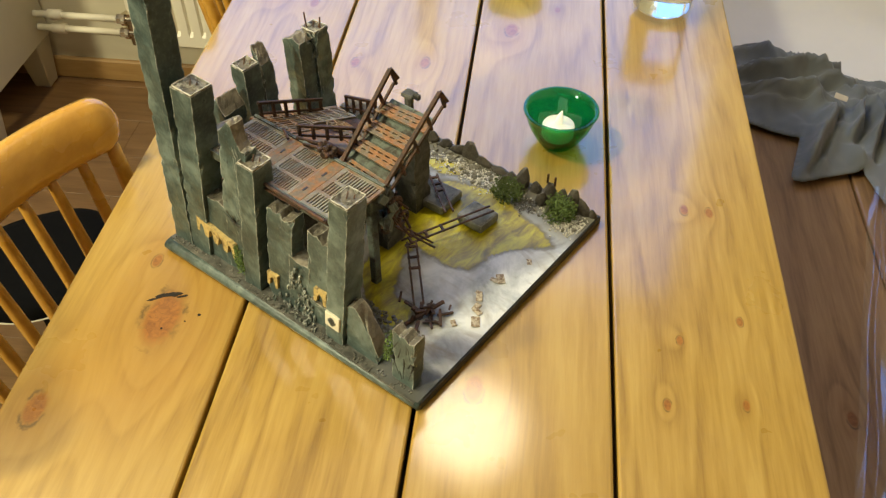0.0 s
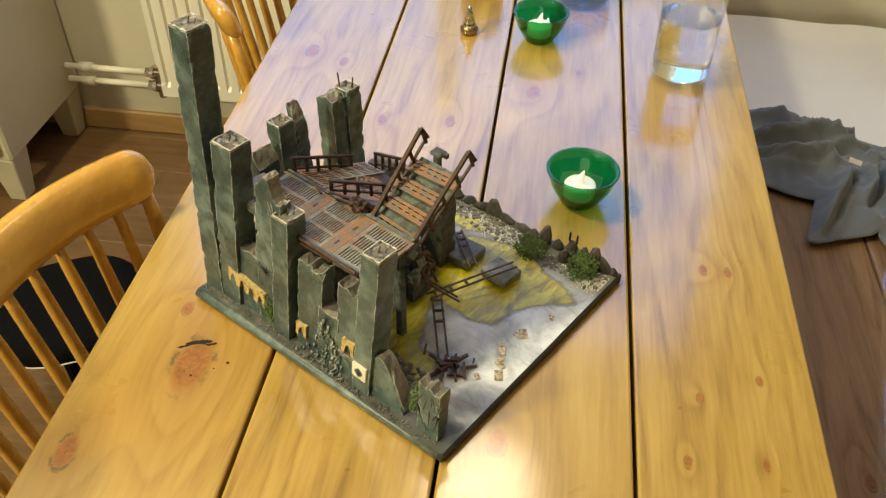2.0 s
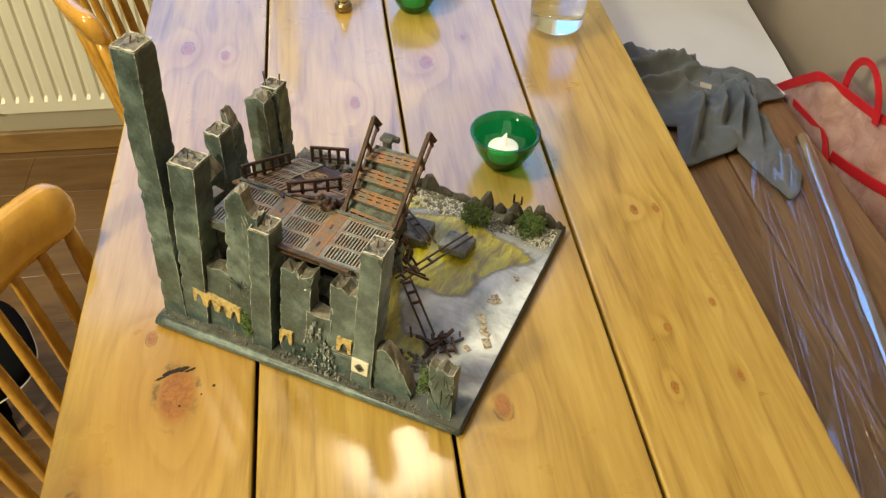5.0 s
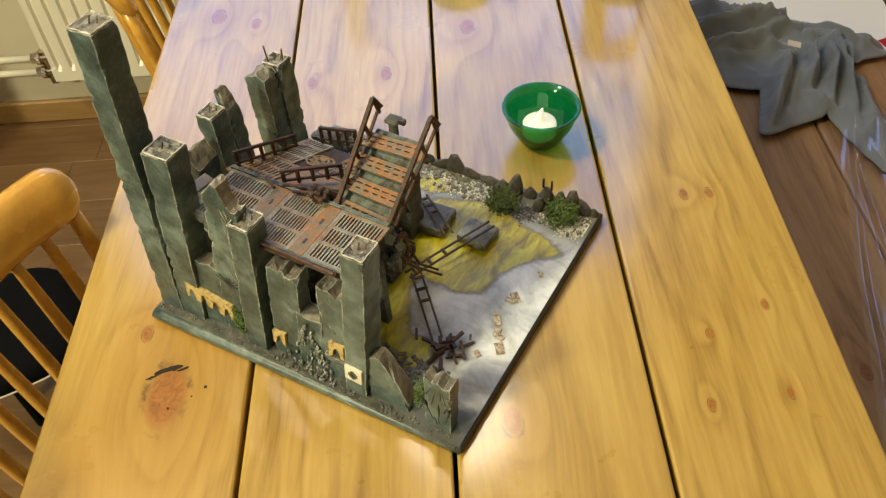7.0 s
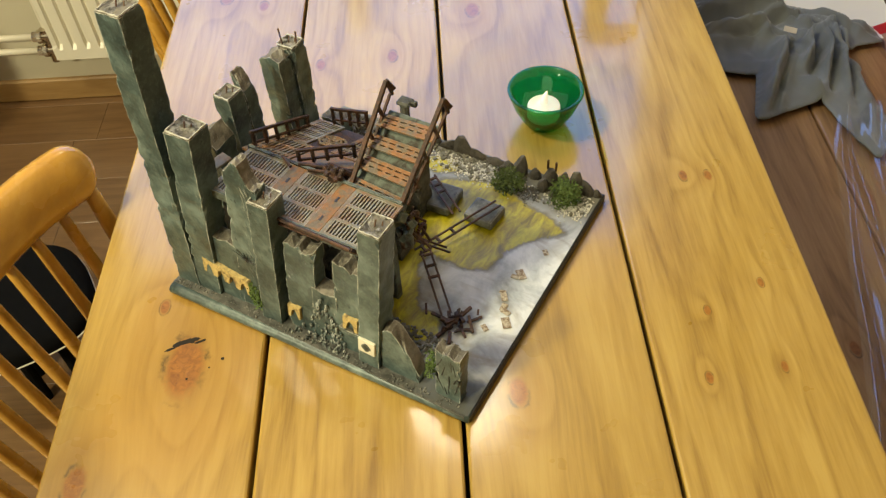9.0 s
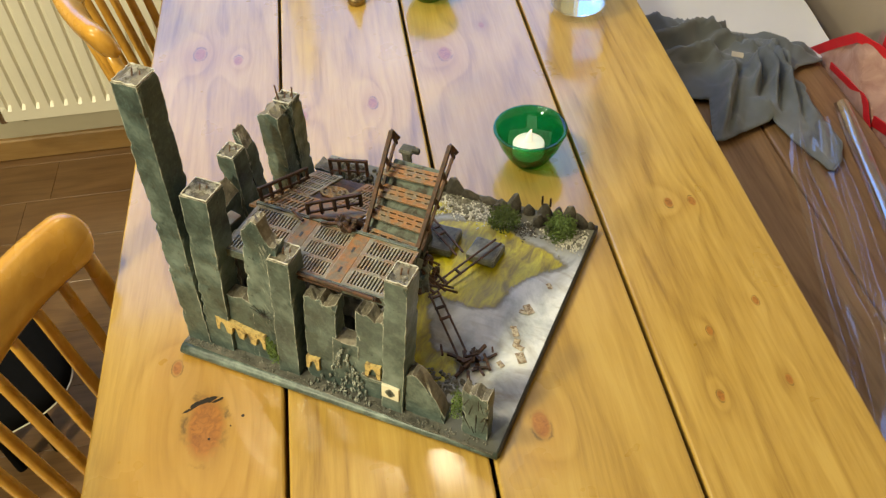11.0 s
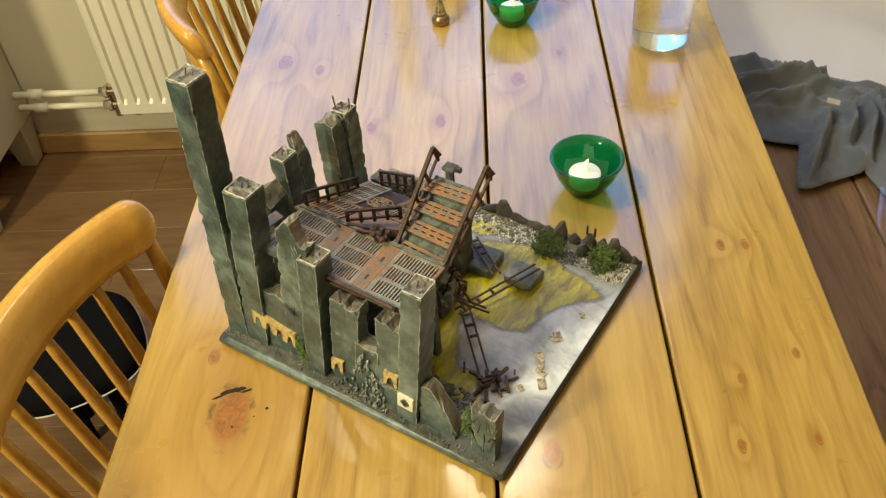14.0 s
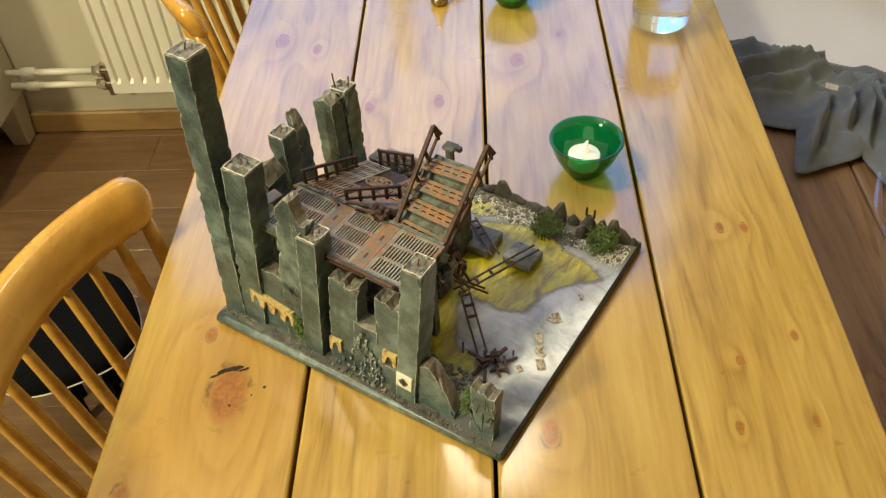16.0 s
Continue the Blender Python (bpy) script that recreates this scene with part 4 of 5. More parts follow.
def tower(x0, x1, y0, y1, z, seed, k=LEAN, thin=0.04, name="tower", z0=10.5, ky=0.0):
    t = slab(x0, x1, y0, y1, z0, [z, z], seed, name=name, rough=0.7, k=k, thin=thin, ky=ky, step=4.0)
    w = 1 - thin
    cx, cy = (x0 + x1) / 2, (y0 + y1) / 2
    cap(t, cx - (x1 - x0) * w / 2 + 1, cx + (x1 - x0) * w / 2 - 1, cy - (y1 - y0) * w / 2 + 1, cy + (y1 - y0) * w / 2 - 1, z - 0.5, seed, k, ky)
    return t


# base
bm = bmesh.new()
prism(bm, [mm(3, -3), mm(301, -3), mm(297, 325), mm(-5, 325)], 0, 0.0105)
bmesh.ops.bevel(bm, geom=bm.edges[:], offset=0.0018, segments=2, profile=0.5, affect="EDGES")
part("base_board", bm, M_EDGE, model, "black painted edge of the base")
bm = bmesh.new()
sweep(bm, [i / 30 for i in range(31)], lambda i, s: [mm(6 - 8 * s + 6.5 * math.cos(2 * math.pi * j / 16) + 0.4 * noise.noise((i * 0.7, j, 0)), -1.5 + 325 * s, 5.6 + 5.6 * math.sin(2 * math.pi * j / 16)) for j in range(16)])
part("rounded_edge", bm, M_STONE, model, "rounded grey painted front edge", smooth=True)
POOLS = (((112, 128), (148, 120), (146, 84), (155, 62), (186, 54), (214, 36), (230, 14), (241, 40), (246, 65), (262, 96), (254, 122), (245, 150), (225, 172), (180, 176), (140, 170)),
         ((50, 78), (66, 62), (82, 76), (78, 92), (92, 104), (112, 112), (128, 126), (120, 150), (86, 140), (64, 112)),
         ((250, 168), (262, 150), (272, 160), (268, 188), (254, 198)))


def pool_depth(x, y):
    """Signed distance into the nearest pool, in millimetres."""
    best = -99.0
    for pts in POOLS:
        inside, near = False, 99.0
        for (xa, ya), (xb, yb) in zip(pts, pts[1:] + pts[:1]):
            if (ya > y) != (yb > y) and x < xa + (y - ya) / (yb - ya) * (xb - xa):
                inside = not inside
            t = max(0.0, min(1.0, ((x - xa) * (xb - xa) + (y - ya) * (yb - ya)) / ((xb - xa) ** 2 + (yb - ya) ** 2)))
            near = min(near, math.hypot(x - xa - t * (xb - xa), y - ya - t * (yb - ya)))
        best = max(best, near if inside else -near)
    return best


bm = bmesh.new()
sheet(bm, 120, 128, lambda u, v: mm(2.2 + 295.6 * u, -0.8 + 323.6 * v, 11.5 + 0.6 * noise.noise((u * 9, v * 9, 0.5)) * (1 if 0.02 < u < 0.98 and 0.02 < v < 0.98 else 0)))
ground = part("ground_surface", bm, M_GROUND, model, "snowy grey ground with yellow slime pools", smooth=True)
depth = ground.data.attributes.new("pool", "FLOAT", "POINT")
for v, a in zip(ground.data.vertices, depth.data):
    a.value = max(0.0, min(1.0, 0.5 + pool_depth(v.co.x * 1000, v.co.y * 1000) / 24))
slab(0.2, 16, 2, 324, 3.0, [10.6, 11.8, 11.4, 11.9, 11.5], 3.0, M_RUBBLE, "front_lip", 0.5, k=0.0, step=6, label="rough grey textured strip before the wall")

# front wall, from the far left corner to the near corner; y at the foot
tower(7, 33, 296, 322, 297, 1.0, k=0.078, thin=0.05, ky=0.008)
slab(15, 30, 291, 298, 10.5, [120, 150], 1.6, k=LEAN, rough=0.6, name="recess", ky=-0.03)
tower(8, 33, 271, 299, 198, 2.0, ky=SIDE)
slab(12, 27, 244, 276, 10.5, [86, 89, 86, 88], 2.6, name="window_sill", rough=0.6, ky=SIDE)
slab(12, 27, 215, 250, 10.5, [166, 164, 170, 186, 190, 180, 176], 4.2, rough=1.3, step=3.5, thin=0.08, ky=-0.085)
tower(7, 31, 197.5, 219.5, 156, 5.0, ky=SIDE)
slab(13, 28, 161, 192, 10.5, [120, 117, 113, 121, 116, 120, 118], 6.1, rough=1.1, step=3.5, ky=-0.08)
slab(12.5, 28, 138, 164, 10.5, [76, 74, 77], 6.4, rough=0.6, name="window_sill", ky=-0.07)
slab(13, 28, 113, 142, 10.5, [114, 119, 112, 120, 117, 121], 7.3, rough=1.1, step=3.5, ky=-0.08)
tower(7, 31, 91.5, 112.5, 174, 8.0, ky=-0.07)
slab(11, 24, 52, 90, 10.5, [22, 38, 48, 56, 64, 66, 60], 9.1, rough=0.9, name="ruined_wall", step=3.5)
stub = slab(10, 23, 11, 35, 10.5, [68, 66, 70, 67, 71], 10.2, rough=0.8, name="cracked_stub", step=3.0)
for i, (y, z, h) in enumerate(((31, 20, 20), (27, 40, 16), (22, 18, 26), (17, 46, 14), (31, 50, 12), (14, 22, 18), (20, 50, 14), (25, 16, 10), (16, 34, 9))):
    bm = bmesh.new()
    box(bm, *mm(9.4, 12.0), *mm(y - 0.7, y + 0.6), *mm(z, z + h), bevel=0.0005)
    bmesh.ops.rotate(bm, cent=mm(10, y, z + h / 2), matrix=Matrix.Rotation(radians(-24 + 37 * i % 50), 3, "X"), verts=bm.verts)
    lean(bm.verts)
    part("crack", bm, M_EDGE, stub, "dark crack")

# fallen masonry under the deck, mostly at its far end
slab(58, 92, 196, 290, 10.5, [30, 64, 52, 96, 110, 104], 21.0, M_RUBBLE, "collapsed_masonry", 2.6, k=0.0, step=7, label="dark collapsed masonry under the deck")
slab(70, 92, 150, 196, 10.5, [26, 40, 34], 21.6, M_RUBBLE, "collapsed_masonry", 2.2, k=0.0, step=7, label="dark collapsed masonry under the deck")
slab(118, 176, 182, 286, 10.5, [70, 78, 66, 80, 72], 22.0, M_RUBBLE, "collapsed_masonry", 2.6, k=-0.35, step=9, label="dark collapsed masonry under the deck")

# left wall stumps and back pillars
tower(114, 137, 305, 325, 156, 11.0, k=0.0, thin=0.08, name="pillar")
slab(136, 157, 305, 323, 10.5, [150, 168], 11.5, rough=1.2, k=0.0, thin=0.35, name="leaning_shard", step=3.5)
slab(82, 106, 302, 324, 10.5, [126, 140, 130], 11.8, rough=1.2, k=0.0, thin=-0.12, name="broken_pier", step=3.5)
p2 = slab(184, 204, 300, 324, 10.5, [154, 158, 152], 12.2, rough=1.3, k=0.0, name="pillar", step=3.5)
slab(203, 224, 297, 319, 10.5, [158, 156], 12.7, rough=1.2, k=0.0, name="pillar", step=3.5)
cap(p2, 204, 222, 298, 316, 158, 12.4, 0.0)
bm = bmesh.new()
tube(bm, mm(208, 312, 155), mm(207, 313, 176), 0.0008, None, 6)
tube(bm, mm(214, 300, 155), mm(215, 299, 172), 0.0008, None, 6)
part("rebar", bm, M_TWIG, p2, "rusty rebar rods")
slab(236, 256, 280, 306, 10.5, [46, 50, 48], 13.3, rough=1.0, k=0.0, name="far_block")
slab(60, 84, 298, 322, 10.5, [30, 52, 40], 13.9, rough=1.4, k=0.0, name="broken_pier")


# gratings, plates, railings
def oriented(origin, ang, pitch=0.0, roll=0.0):
    return pose(*mm(*origin), roll, pitch, ang)


def grating(m, lx, ly, rows, slots, rim=3.0, mat=None, parent=None, name="grating", t=2.4):
    """A slotted plate, lx by ly millimetres; the slots run along x."""
    bm = bmesh.new()
    for r in range(rows + 1):
        x = rim / 2 + (lx - rim) * r / rows
        box(bm, *mm(x - rim / 2, x + rim / 2), *mm(0, ly), *mm(0, t), m)
    for r in range(rows):
        xa, xb = rim + (lx - rim) * r / rows, (lx - rim) * (r + 1) / rows
        w = (ly - 2 * rim) / (slots + 0.001)
        box(bm, *mm(xa, xb), *mm(0, rim), *mm(0, t), m)
        box(bm, *mm(xa, xb), *mm(ly - rim, ly), *mm(0, t), m)
        for s in range(slots):
            ya = rim + w * s
            box(bm, *mm(xa, xb), *mm(ya + w * 0.56, ya + w), *mm(0.2, t - 0.2), m)
    return part(name, bm, mat or M_STEEL, parent or model, "slotted metal grating" if mat is None else "")


DECK_Z = 132.0
deck_m = oriented((34, 0, DECK_Z), 0)
for ya, yb, slots in ((106, 152, 13), (167, 204, 11), (219, 268, 14)):
    grating(deck_m @ pose(*mm(0, ya, 0)), 57, yb - ya, 3, slots)
for ya, yb in ((152, 167), (204, 219)):
    bm = bmesh.new()
    box(bm, *mm(0, 57), *mm(ya, yb), *mm(0, 2.8), deck_m, bevel=0.0006)
    plate = part("deck_plate", bm, M_RUST, model, "orange rusted deck plate")
    bm = bmesh.new()
    for x in (14, 38):
        box(bm, *mm(x - 3, x + 3), *mm((ya + yb) / 2 - 1, (ya + yb) / 2 + 1), *mm(2.7, 3.2), deck_m)
    part("slot_mark", bm, M_EDGE, plate)
bm = bmesh.new()
box(bm, *mm(-2, 0), *mm(104, 270), *mm(-6, 3), deck_m)
box(bm, *mm(57, 60), *mm(108, 270), *mm(-6, 4), deck_m)
for y in (120, 165, 205, 250):
    box(bm, *mm(0, 57), *mm(y, y + 3), *mm(-5, -0.3), deck_m)
part("deck_frame", bm, M_VERDI, model, "grey-green painted deck frame")
bm = bmesh.new()
tube(bm, mm(30, 198, DECK_Z + 4), mm(29, 118, DECK_Z + 3), 0.0018, None, 8)
tube(bm, mm(30, 198, DECK_Z - 2), mm(31, 150, DECK_Z - 3), 0.0014, None, 8)
tube(bm, mm(29, 118, DECK_Z + 3), mm(36, 112, DECK_Z - 6), 0.0022, None, 8)
part("edge_pipe", bm, M_IRON, model, "rusty pipe along the deck edge")
for x, y in ((46, 112), (46, 262), (84, 262), (86, 120), (60, 190)):
    bm = bmesh.new()
    box(bm, *mm(x - 4, x + 4), *mm(y - 4, y + 4), *mm(10.5, DECK_Z - 5), bevel=0.0008)
    part("deck_post", bm, M_VERDI, model, "grey-green deck support post")
# a broken panel beside the tall towers
bm = bmesh.new()
box(bm, *mm(0, 40), *mm(0, 12), *mm(0, 3), oriented((36, 283, DECK_Z - 2), -8, 3, 6), bevel=0.0006)
part("bent_plate", bm, M_STEEL, model)

# sunken rear deck, tilting down away from the front wall
rear = oriented((94, 186, 124), 0, 24)
grating(rear @ pose(*mm(0, 52, 0)), 54, 44, 3, 9, 3, M_RUST, name="rear_grating")
grating(rear @ pose(*mm(56, 2, 0)), 66, 34, 4, 8, 3, M_RUST, name="rear_grating")
grating(rear @ pose(*mm(56, 64, 0)), 66, 30, 4, 7, 3, M_STEEL, name="rear_grating")
bm = bmesh.new()
box(bm, *mm(0, 54), *mm(0, 50), *mm(-1, 2.2), rear, bevel=0.0006)
part("rear_plate", bm, M_RUST, model, "rust-streaked deck plate")
bm = bmesh.new()
box(bm, *mm(56, 122), *mm(37, 63), *mm(-1, 0.4), rear)
hubp = part("rear_plate", bm, M_IRON, model, "dark recess under a round grating")
bm = bmesh.new()
for r in (4, 9, 14):
    pts = [(80 + r * math.cos(math.pi / 4 * (k + 0.5)), 50 + r * math.sin(math.pi / 4 * (k + 0.5))) for k in range(8)]
    for (xa, ya), (xb, yb) in zip(pts, pts[1:] + pts[:1]):
        tube(bm, rear @ Vector(mm(xa, ya, 2)), rear @ Vector(mm(xb, yb, 2)), 0.0012, None, 6)
for k in range(8):
    a = math.pi / 4 * (k + 0.5)
    tube(bm, rear @ Vector(mm(80 + 3 * math.cos(a), 50 + 3 * math.sin(a), 2)), rear @ Vector(mm(80 + 15 * math.cos(a), 50 + 15 * math.sin(a), 2)), 0.0009, None, 6)
part("round_grating", bm, M_RUST, hubp, "octagonal rusty grating")


def railing(a, b, height, posts, name="railing", mid=True, r=1.5, up=(0, 0, 1)):
    """A small iron railing whose top runs from a to b."""
    rail = part(name, rail_bm(a, b, r), M_IRON, model, "dark rusty iron railing")
    a, b, up = Vector(a), Vector(b), Vector(up)
    if mid:
        part("lower_rail", rail_bm(a - up * height * 0.72, b - up * height * 0.72, r * 0.8), M_IRON, rail)
    for i in range(posts):
        p = a + (b - a) * (i + 0.15) / (posts - 0.7)
        part("post", rail_bm(p, p - up * height, r), M_IRON, rail)
    return rail


def rail_bm(a, b, r):
    bm = bmesh.new()
    d = (Vector(b) - Vector(a))
    m = Matrix.Translation(Vector(a) / 1000) @ d.to_track_quat("X", "Z").to_matrix().to_4x4()
    box(bm, 0, d.length / 1000, -r / 1000, r / 1000, -r / 1000, r / 1000, m, bevel=0.0004)
    return bm


railing((98, 270, 146), (184, 276, 99), 17, 6)
railing((104, 226, 137), (146, 191, 125), 15, 5)
railing((100, 222, 126), (112, 176, 122), 10, 4)
railing((206, 264, 96), (200, 214, 114), 19, 5)

# tangle of pipes between the two decks
for a, b, r in (((92, 214, 136), (108, 176, 131), 2.2), ((96, 218, 132), (120, 184, 118), 1.8), ((99, 186, 140), (108, 170, 128), 3.4), ((88, 200, 138), (97, 178, 137), 1.6),
                ((104, 196, 128), (130, 172, 112), 2.0), ((93, 232, 137), (84, 216, 139), 1.4), ((110, 178, 127), (100, 166, 118), 2.6)):
    bm = bmesh.new()
    tube(bm, mm(*a), mm(*b), r / 1000, None, 10)
    part("broken_pipe", bm, M_IRON, model, "broken rusty pipe", smooth=False)

# wrecked dark machinery at the head of the deck, beside the stair
rng = random.Random(9)
for i in range(9):
    bm = bmesh.new()
    c = (92 + rng.uniform(-5, 7), 178 + rng.uniform(-10, 12), 136 + rng.uniform(0, 9))
    w = rng.uniform(2.5, 5.5)
    box(bm, *mm(-w, w), *mm(-w * 0.7, w * 0.7), *mm(-w * 0.8, w * 0.8), oriented(c, rng.uniform(0, 180), rng.uniform(-35, 35), rng.uniform(-35, 35)), bevel=0.0009)
    part("broken_machinery", bm, M_IRON, model, "dark rusty broken machinery")

# steep stair with side rails
st = oriented((92, 111, 127), 0, -22)
bm = bmesh.new()
box(bm, *mm(0, 84), *mm(2, 54), *mm(-3, 0), st, bevel=0.0006)
part("stair_bed", bm, M_VERDI, model, "grey-green stair bed")
for i, x in enumerate((3, 27, 50, 73)):
    bm = bmesh.new()
    tread = st @ pose(*mm(x - 8, 0, 4.2), 0, 13, -4 + 2 * i)
    for xa, xb in ((0, 4.2), (6.0, 9.4), (11.2, 14.5)):
        box(bm, *mm(xa, xb), *mm(1 - 0.4 * i, 55 + 0.5 * i), *mm(0, 1.8), tread)
    for k in range(7):
        box(bm, *mm(4.0, 6.2), *mm(k * 8.6, k * 8.6 + 3.4), *mm(0.1, 1.6), tread)
        box(bm, *mm(9.2, 11.4), *mm(k * 8.6 + (2 if 0 < k < 6 else 0), k * 8.6 + 4.2), *mm(0.1, 1.6), tread)
    part("tread", bm, M_RUST, model, "orange rusted slotted stair tread")
for y0, y1 in ((160, 167), (109, 110)):
    up = Vector((-0.30, 0, 0.95))
    a, b = Vector((95, y0, 134)), Vector((172, y1, 188))
    rail = part("stair_rail", rail_bm(a, b, 1.9), M_IRON, model, "dark rusty stair rail")
    part("lower_rail", rail_bm(a - up * 4 + Vector((6, 0, -6)), b - Vector((-4, 0, 17)), 1.3), M_IRON, rail)
    for s in (0.25, 0.5, 0.75, 1.0):
        p = a + (b - a) * s
        part("post", rail_bm(p, p + Vector((7, 0, -20)), 1.5), M_IRON, rail)
    part("end_hook", rail_bm(b, b + Vector((6, -3, -12)), 2.0), M_IRON, rail)
# gargoyle-like finial behind the stair
bm = bmesh.new()
box(bm, *mm(191, 199), *mm(162, 170), *mm(120, 148), bevel=0.002)
box(bm, *mm(189, 201), *mm(158, 172), *mm(146, 151), bevel=0.0015)
box(bm, *mm(192, 197), *mm(152, 160), *mm(147, 153), bevel=0.001)
part("finial", bm, M_RUBBLE, model, "broken stone finial")
slab(182, 206, 150, 178, 10.5, [118, 122], 15.1, M_RUBBLE, "stair_pier", 1.2, k=0.0)
slab(124, 152, 138, 166, 10.5, [44, 78, 90], 15.6, M_RUBBLE, "collapsed_pier", 1.6, k=0.0, thin=0.3)

# machinery hanging below the stair's foot
rng = random.Random(4)
for i in range(16):
    bm = bmesh.new()
    c = (92 + rng.uniform(-8, 12), 104 + rng.uniform(-6, 14), 94 + rng.uniform(0, 32))
    s = rng.uniform(3, 7)
    box(bm, *mm(-s, s), *mm(-s * 0.6, s * 0.6), *mm(-s, s * 0.8), oriented(c, rng.uniform(0, 180), rng.uniform(-40, 40), rng.uniform(-40, 40)), bevel=0.0008)
    part("broken_machinery", bm, M_VERDI, model, "grey-green broken machinery")
for i in range(8):
    bm = bmesh.new()
    p = Vector((94 + rng.uniform(-8, 10), 100 + rng.uniform(-4, 10), 110 + rng.uniform(-8, 14)))
    tube(bm, mm(*p), mm(*(p + Vector((rng.uniform(-10, 14), rng.uniform(-14, 6), rng.uniform(-28, -9))))), 0.0012, None, 6)
    part("hanging_rod", bm, M_IRON, model, "bent rusty rod")
# coiled hoses and a drum below the stair's foot
for c, r, w in (((98, 104, 112), 8, 2.0), ((104, 100, 96), 6, 1.8), ((92, 108, 90), 7, 2.2)):
    bm = bmesh.new()
    ring = [Vector((c[0] + r * math.cos(t), c[1] - 2, c[2] + r * math.sin(t))) for t in (2 * math.pi * k / 20 for k in range(21))]
    for pa, pb in zip(ring, ring[1:]):
        tube(bm, mm(*pa), mm(*pb), w / 1000, None, 7)
    part("hose_ring", bm, M_IRON, model, "rusty ring of hose")


# ground features
def paving(c, sx, sy, ang, seed):
    bm = bmesh.new()
    m = oriented(c, ang, 2, -2)
    vs = box(bm, *mm(-sx / 2, sx / 2), *mm(-sy / 2, sy / 2), *mm(0, 11), m, bevel=0.0028, seg=2)
    part("fallen_slab", bm, M_PAVE, model, "fallen grey stone slab")


paving((212, 147, 12), 37, 43, 2, 1)
paving((213, 93, 12), 30, 33, -3, 2)
def shard(c, size, seed, mat, peak=(0.0, 0.0), count=9):
    """An angular broken stone: the hull of a ring at its foot and a smaller one at its top."""
    rng = random.Random(seed)
    bm = bmesh.new()
    for z, k in ((0.0, 1.0), (0.45, 0.95), (1.0, 0.42)):
        for i in range(count // 2 if z == 1.0 else count):
            a = 2 * math.pi * (i + rng.uniform(-0.3, 0.3)) / (count // 2 if z == 1.0 else count)
            r = k * rng.uniform(0.72, 1.1)
            bm.verts.new(mm(c[0] + size[0] * (r * math.cos(a) + peak[0] * z), c[1] + size[1] * (r * math.sin(a) + peak[1] * z), c[2] - 1 + size[2] * z * rng.uniform(0.82, 1.0)))
    bmesh.ops.convex_hull(bm, input=bm.verts[:])
    bmesh.ops.delete(bm, geom=[v for v in bm.verts if not v.link_faces], context="VERTS")
    bmesh.ops.bevel(bm, geom=bm.edges[:], offset=0.0005, segments=1, profile=0.5, affect="EDGES")
    return part("rock", bm, mat, model)


# crest of broken stones on the far right edge
for i, (x, y, sx, sy, h, px, py) in enumerate(((291, 196, 7, 9, 11, 0, 0), (291, 180, 6, 12, 14, 0, -0.6), (291, 160, 7, 15, 24, 0.2, 0.1), (291, 141, 6, 12, 12, 0, 0.4), (291, 120, 6, 14, 9, 0, 0),
                                               (291, 104, 6, 8, 11, 0, 0), (289, 89, 9, 9, 28, 0.1, -0.1), (291, 73, 6, 8, 13, 0, 0), (287, 53, 8, 9, 25, 0.1, 0.1), (278, 57, 7, 8, 17, 0, 0), (291, 40, 6, 9, 22, 0, 0),
                                               (291, 26, 6, 10, 29, 0.2, 0.2), (292, 12, 5, 10, 19, 0.2, 0.5), (293, 3, 4, 5, 12, 0, 0.3), (290, 214, 7, 9, 15, 0, 0), (275, 44, 5, 6, 12, 0, 0), (284, 108, 5, 6, 9, 0, 0))):
    shard((x, y, 11), (sx, sy, h), 31 + i, M_ROCK, (px, py))
bm = bmesh.new()
for y in (48, 57):
    box(bm, *mm(285, 287), *mm(y - 1, y + 1), *mm(34, 46), bevel=0.0003)
part("peg", bm, M_IRON, model, "dark iron pegs on a broken block")


def scatter(name, count, area, size, mat, seed, label, z=11.4, flat=0.7):
    """Loose pebbles and shards over a patch."""
    rng = random.Random(seed)
    verts, faces = [], []
    for _ in range(count):
        x, y = area(rng)
        s = size * rng.uniform(0.4, 1.3)
        a = rng.uniform(0, 6.28)
        base = len(verts)
        for k in range(5):
            t = a + k * 1.2566 + rng.uniform(-0.3, 0.3)
            verts.append(mm(x + s * math.cos(t), y + s * math.sin(t) * rng.uniform(0.6, 1), z - 0.5))
        for k in range(5):
            t = a + k * 1.2566
            verts.append(mm(x + s * 0.6 * math.cos(t), y + s * 0.6 * math.sin(t), z + s * flat * rng.uniform(0.5, 1.2)))
        for k in range(5):
            j = (k + 1) % 5
            faces.append((base + k, base + j, base + 5 + j, base + 5 + k))
        faces.append(tuple(base + 5 + k for k in range(5)))
    me = bpy.data.meshes.new(name)
    me.from_pydata(verts, [], faces)
    me.materials.append(mat)
    ob = new(name, me)
    ob.parent = model
    tagged(ob, label, kind="stuff")


scatter("grit", 1200, lambda r: (min(296, r.gauss(270, 8)), max(3, r.choice((r.gauss(20, 10), r.gauss(135, 24), r.uniform(8, 200))))), 1.5, M_GRIT, 1, "pale grit among the rocks")
scatter("rubble", 260, lambda r: (min(296, r.gauss(276, 8)), r.uniform(6, 230)), 3.0, M_DEBRIS, 2, "dark rubble along the rocky edge")
scatter("rubble", 300, lambda r: (r.uniform(28, 62), r.uniform(40, 110)), 2.6, M_DEBRIS, 3, "dark rubble behind the broken wall")
scatter("rubble", 600, lambda r: (min(140, max(32, r.gauss(70, 30))), r.uniform(165, 318)), 3.4, M_ROCK, 4, "dark rubble inside the ruin")
